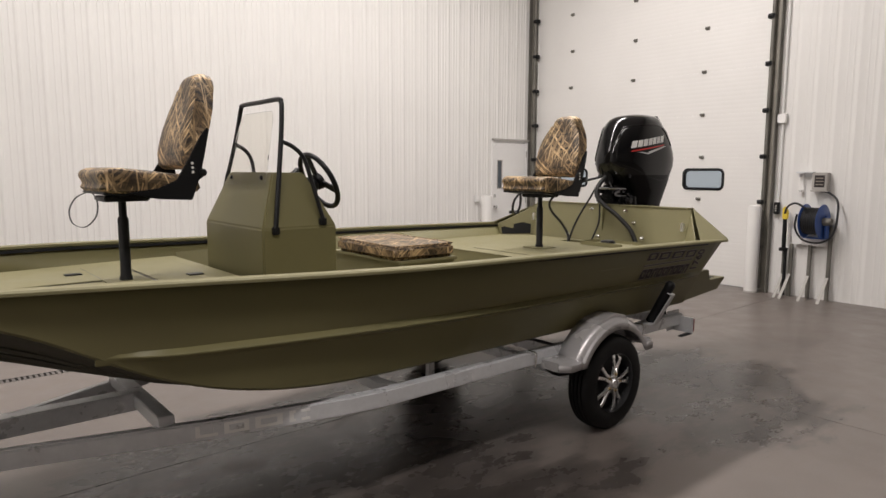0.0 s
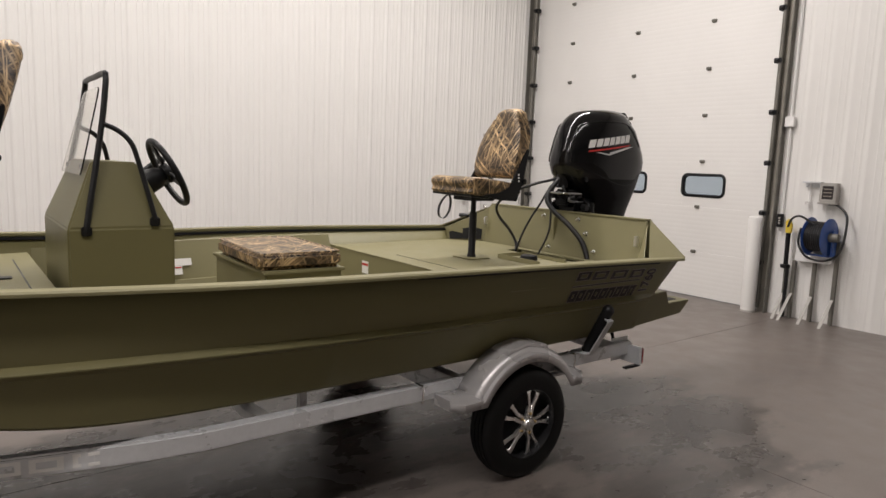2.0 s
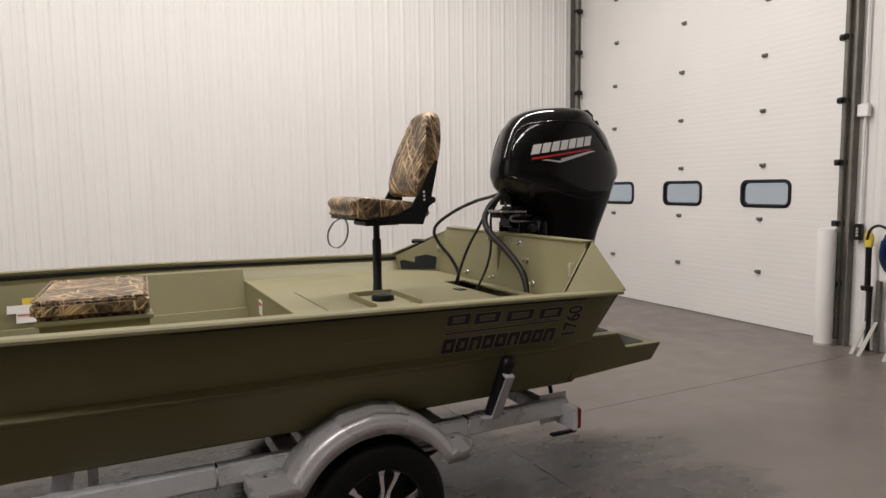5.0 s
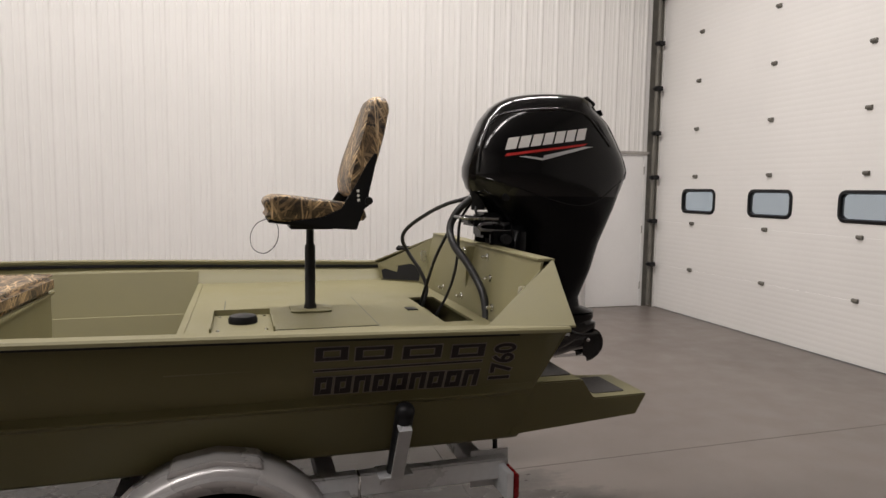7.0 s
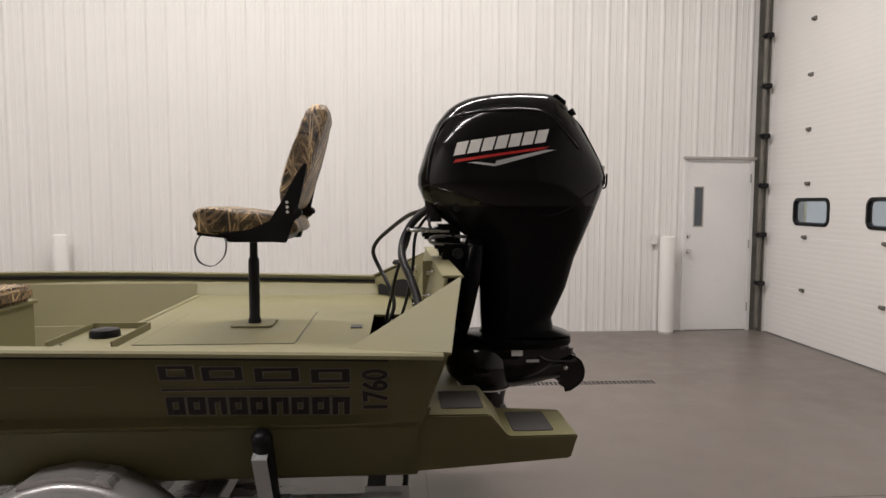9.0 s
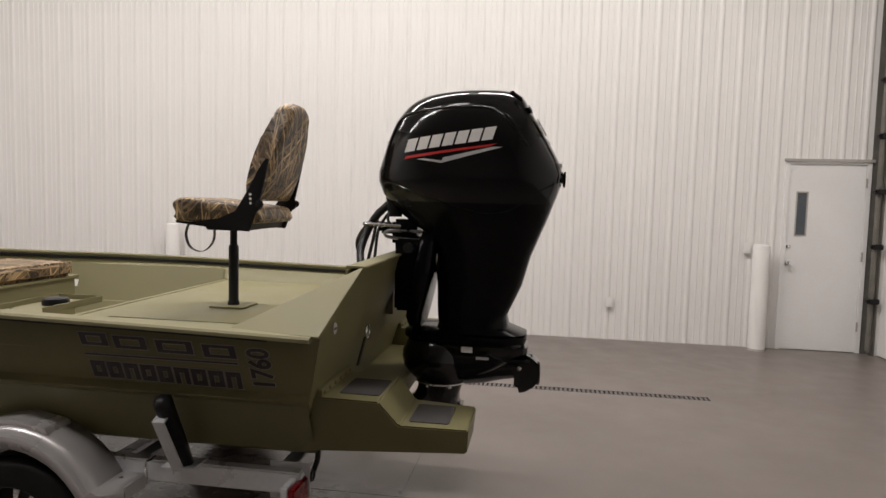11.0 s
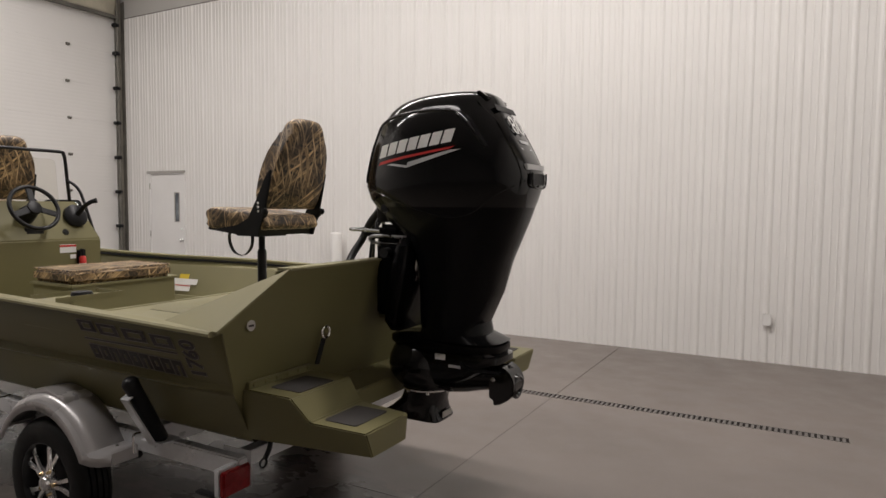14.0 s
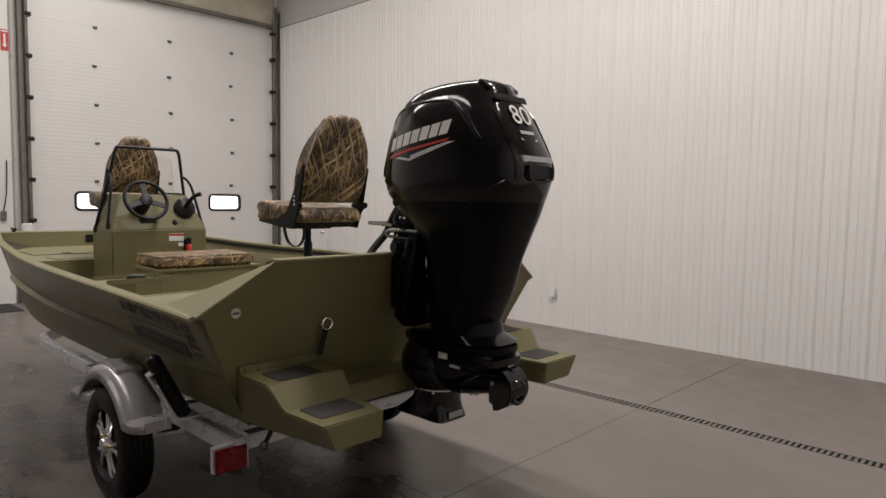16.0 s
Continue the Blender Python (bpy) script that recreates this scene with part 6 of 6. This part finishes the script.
part("foot_brace", loft([[(0.03, -0.018, 0.30), (0.03, 0.018, 0.30), (0.01, 0.018, 0.28), (0.01, -0.018, 0.28)], [(-0.18, -0.018, 0.02), (-0.18, 0.018, 0.02), (-0.21, 0.018, 0.0), (-0.21, -0.018, 0.0)]]), GREYP, wand)

ctl = thing("control_box", EX, 3.47, 1.52, "grey wall control box with a dark dial panel", "control box")
part("housing", box(-0.11, 0.0, -0.09, 0.09, -0.11, 0.11, 0.008), GREYP, ctl)
part("dial_panel", box(-0.114, -0.11, -0.06, 0.06, -0.075, 0.075, 0.002), INK, ctl)
for dz in (0.04, 0.0, -0.04):
    part("panel_print", box(-0.1155, -0.114, -0.045, 0.045, dz - 0.006, dz + 0.006), INKEDGE, ctl)
part("base_strip", box(-0.12, 0.0, -0.10, 0.10, -0.13, -0.112, 0.004), GREYP, ctl)
shelf = thing("wall_bracket", EX, 3.66, 1.62, "small steel shelf bracket on the wall", "bracket")
part("plate", box(-0.10, 0.0, -0.10, 0.10, 0.0, 0.02, 0.003), GALV, shelf)
part("web", box(-0.01, 0.0, -0.10, 0.10, -0.05, 0.0, 0.002), GALV, shelf)
pipe = thing("air_pipe", EX, 3.70, 0.0, "thin white pipe with a tap on the wall", "pipe")
part("riser", tube([(-0.02, 0, 1.40), (-0.02, 0, 1.60)], 0.009, 8), WHITE, pipe)
part("tap", box(-0.06, 0.0, -0.015, 0.03, 1.375, 1.405, 0.005), CHROME, pipe)
sw = thing("junction_box", EX, 4.01, 2.335, "white junction box with conduits on the wall", "junction box")
part("box", box(-0.05, 0.0, -0.055, 0.055, -0.06, 0.06, 0.005), WHITE, sw)
for dy, z0, z1 in ((0.0, 0.06, 2.5), (-0.01, -1.10, -0.06)):
    part("conduit", tube([(-0.02, dy, z0), (-0.02, dy, z1)], 0.010, 8), WHITE, sw)
part("pendant", box(-0.055, 0.0, -0.04, 0.03, -1.26, -1.10, 0.008), BLACKP, sw, "black push-button pendant")
for dz in (-1.15, -1.18, -1.21):
    part("push_button", lathe([(0.012, 0), (0.012, -0.006)], 10, "x", (-0.055, -0.005, dz)), GREYP, sw)
foam = thing("jamb_seal", 0, 0, 0, "yellowed foam strip along the steel door jamb", "trim", kind="structure")
part("foam_strip", box(EAST - 0.03, EAST - 0.018, DY0 - 0.13, DY0 - 0.118, 0, 4.9), TAN, foam)
jamb = thing("door_jamb", 0, 0, 0, "dull grey steel jambs of the overhead doors", "trim", kind="structure")
part("jamb_plate", box(EAST - 0.02, EAST + 0.012, DY0 - 0.118, DY0, 0, 5.3), JAMB, jamb)
part("jamb_plate", box(EAST - 0.02, EAST + 0.012, DY1, NORTH - 0.02, 0, 5.3), JAMB, jamb)
part("jamb_plate", box(WEST - 0.012, WEST + 0.02, DY0 - 0.13, DY0, 0, 5.3), JAMB, jamb)
part("jamb_plate", box(WEST - 0.012, WEST + 0.02, DY1, NORTH - 0.02, 0, 5.3), JAMB, jamb)


# ---- over the west door: wrinkled insulation; post with sign ----
def wrinkled(y0, y1, z0, z1, x, sx):
    ny, nz = 70, 26
    b2 = bmesh.new()
    vs = []
    for j in range(nz + 1):
        row = []
        for i in range(ny + 1):
            y, z = y0 + (y1 - y0) * i / ny, z0 + (z1 - z0) * j / nz
            d = 0.035 * noise.noise(Vector((y * 1.6, z * 2.2, 3.1))) + 0.02 * noise.noise(Vector((y * 5 + z * 3, z * 6 - y, 1.7)))
            row.append(b2.verts.new((x + sx * (0.05 + d + 0.03 * math.sin(j / nz * math.pi)), y, z)))
        vs.append(row)
    for j in range(nz):
        for i in range(ny):
            b2.faces.new((vs[j][i], vs[j][i + 1], vs[j + 1][i + 1], vs[j + 1][i]))
    return b2


for nm, x, sx in (("west", WEST, 1), ("east", EAST, -1)):
    ins = part("insulation_blanket", wrinkled(DY0 - 0.1, NORTH - 0.14, 4.93, TOP - 0.02, x, sx), TAN, smooth=180)
    so = ins.modifiers.new("thickness", "SOLIDIFY")
    so.thickness = 0.01
    tagged(ins, "wrinkled vinyl-faced insulation above the overhead door", "insulation", kind="structure")
    hd = part("door_header", box(*sorted((x - sx * 0.0, x + sx * 0.09)), DY0 - 0.1, NORTH - 0.14, 4.88, 4.935, 0.004), TRACK)
    tagged(hd, "dark steel header over the overhead door", "trim", kind="structure")

post = thing("steel_post", WEST, 3.83, 0, "white steel post beside the west door", "post", kind="structure")
part("shaft", box(0.0, 0.18, -0.115, 0.10, 0, TOP, 0.005), DOORWHITE, post)
part("conduit", tube([(0.10, 0.125, 0.3), (0.10, 0.125, TOP - 0.1)], 0.02, 10), GREYP, post)
for z in (0.9, 2.1, 3.6):
    part("conduit_strap", box(0.09, 0.145, 0.10, 0.15, z, z + 0.03, 0.003), GREYP, post)
sign = thing("extinguisher_sign", WEST + 0.182, 3.885, 3.82, "red and white arrow sign on the white post", "sign")
part("plate", box(0, 0.003, -0.05, 0.05, -0.15, 0.15, 0.001), RED, sign)
part("arrow", prism([(-0.012, 0.09), (0.012, 0.09), (0.012, -0.06), (0.03, -0.06), (0.0, -0.11), (-0.03, -0.06), (-0.012, -0.06)], "x", 0.003, 0.0042), WHITE, sign)
part("border", box(0.003, 0.004, -0.04, 0.04, 0.115, 0.135), WHITE, sign)
ts = thing("wall_switch", WEST + 0.18, 3.80, 1.30, "small dark switch with a cord on the post", "switch")
part("body", box(0, 0.05, -0.035, 0.035, -0.07, 0.07, 0.006), TRACK, ts)
part("cord", tube(smooth_path([(0.03, 0.0, 0.07), (0.05, 0.03, 0.25), (0.04, 0.05, 0.5), (0.02, 0.06, 0.8)], 5), 0.008, 8), BLACKP, ts)
mat_ = thing("floor_mat", -3.75, 3.55, 0, "dark worn floor mat by the west door", "mat")
part("mat", box(-0.45, 0.45, -0.35, 0.30, 0.0, 0.012, 0.005), PAD, mat_)

part("gusset_cleat", moved(box(-0.05, 0.05, -0.018, 0.018, 0, 0.022, 0.006), pose(4.60, 0.935, 1.239, 0, 0, 0) @ pose(0, 0, 0.003, 32, 0, -42)), BLACKP, boat, "black cleat on the sloping corner plate")
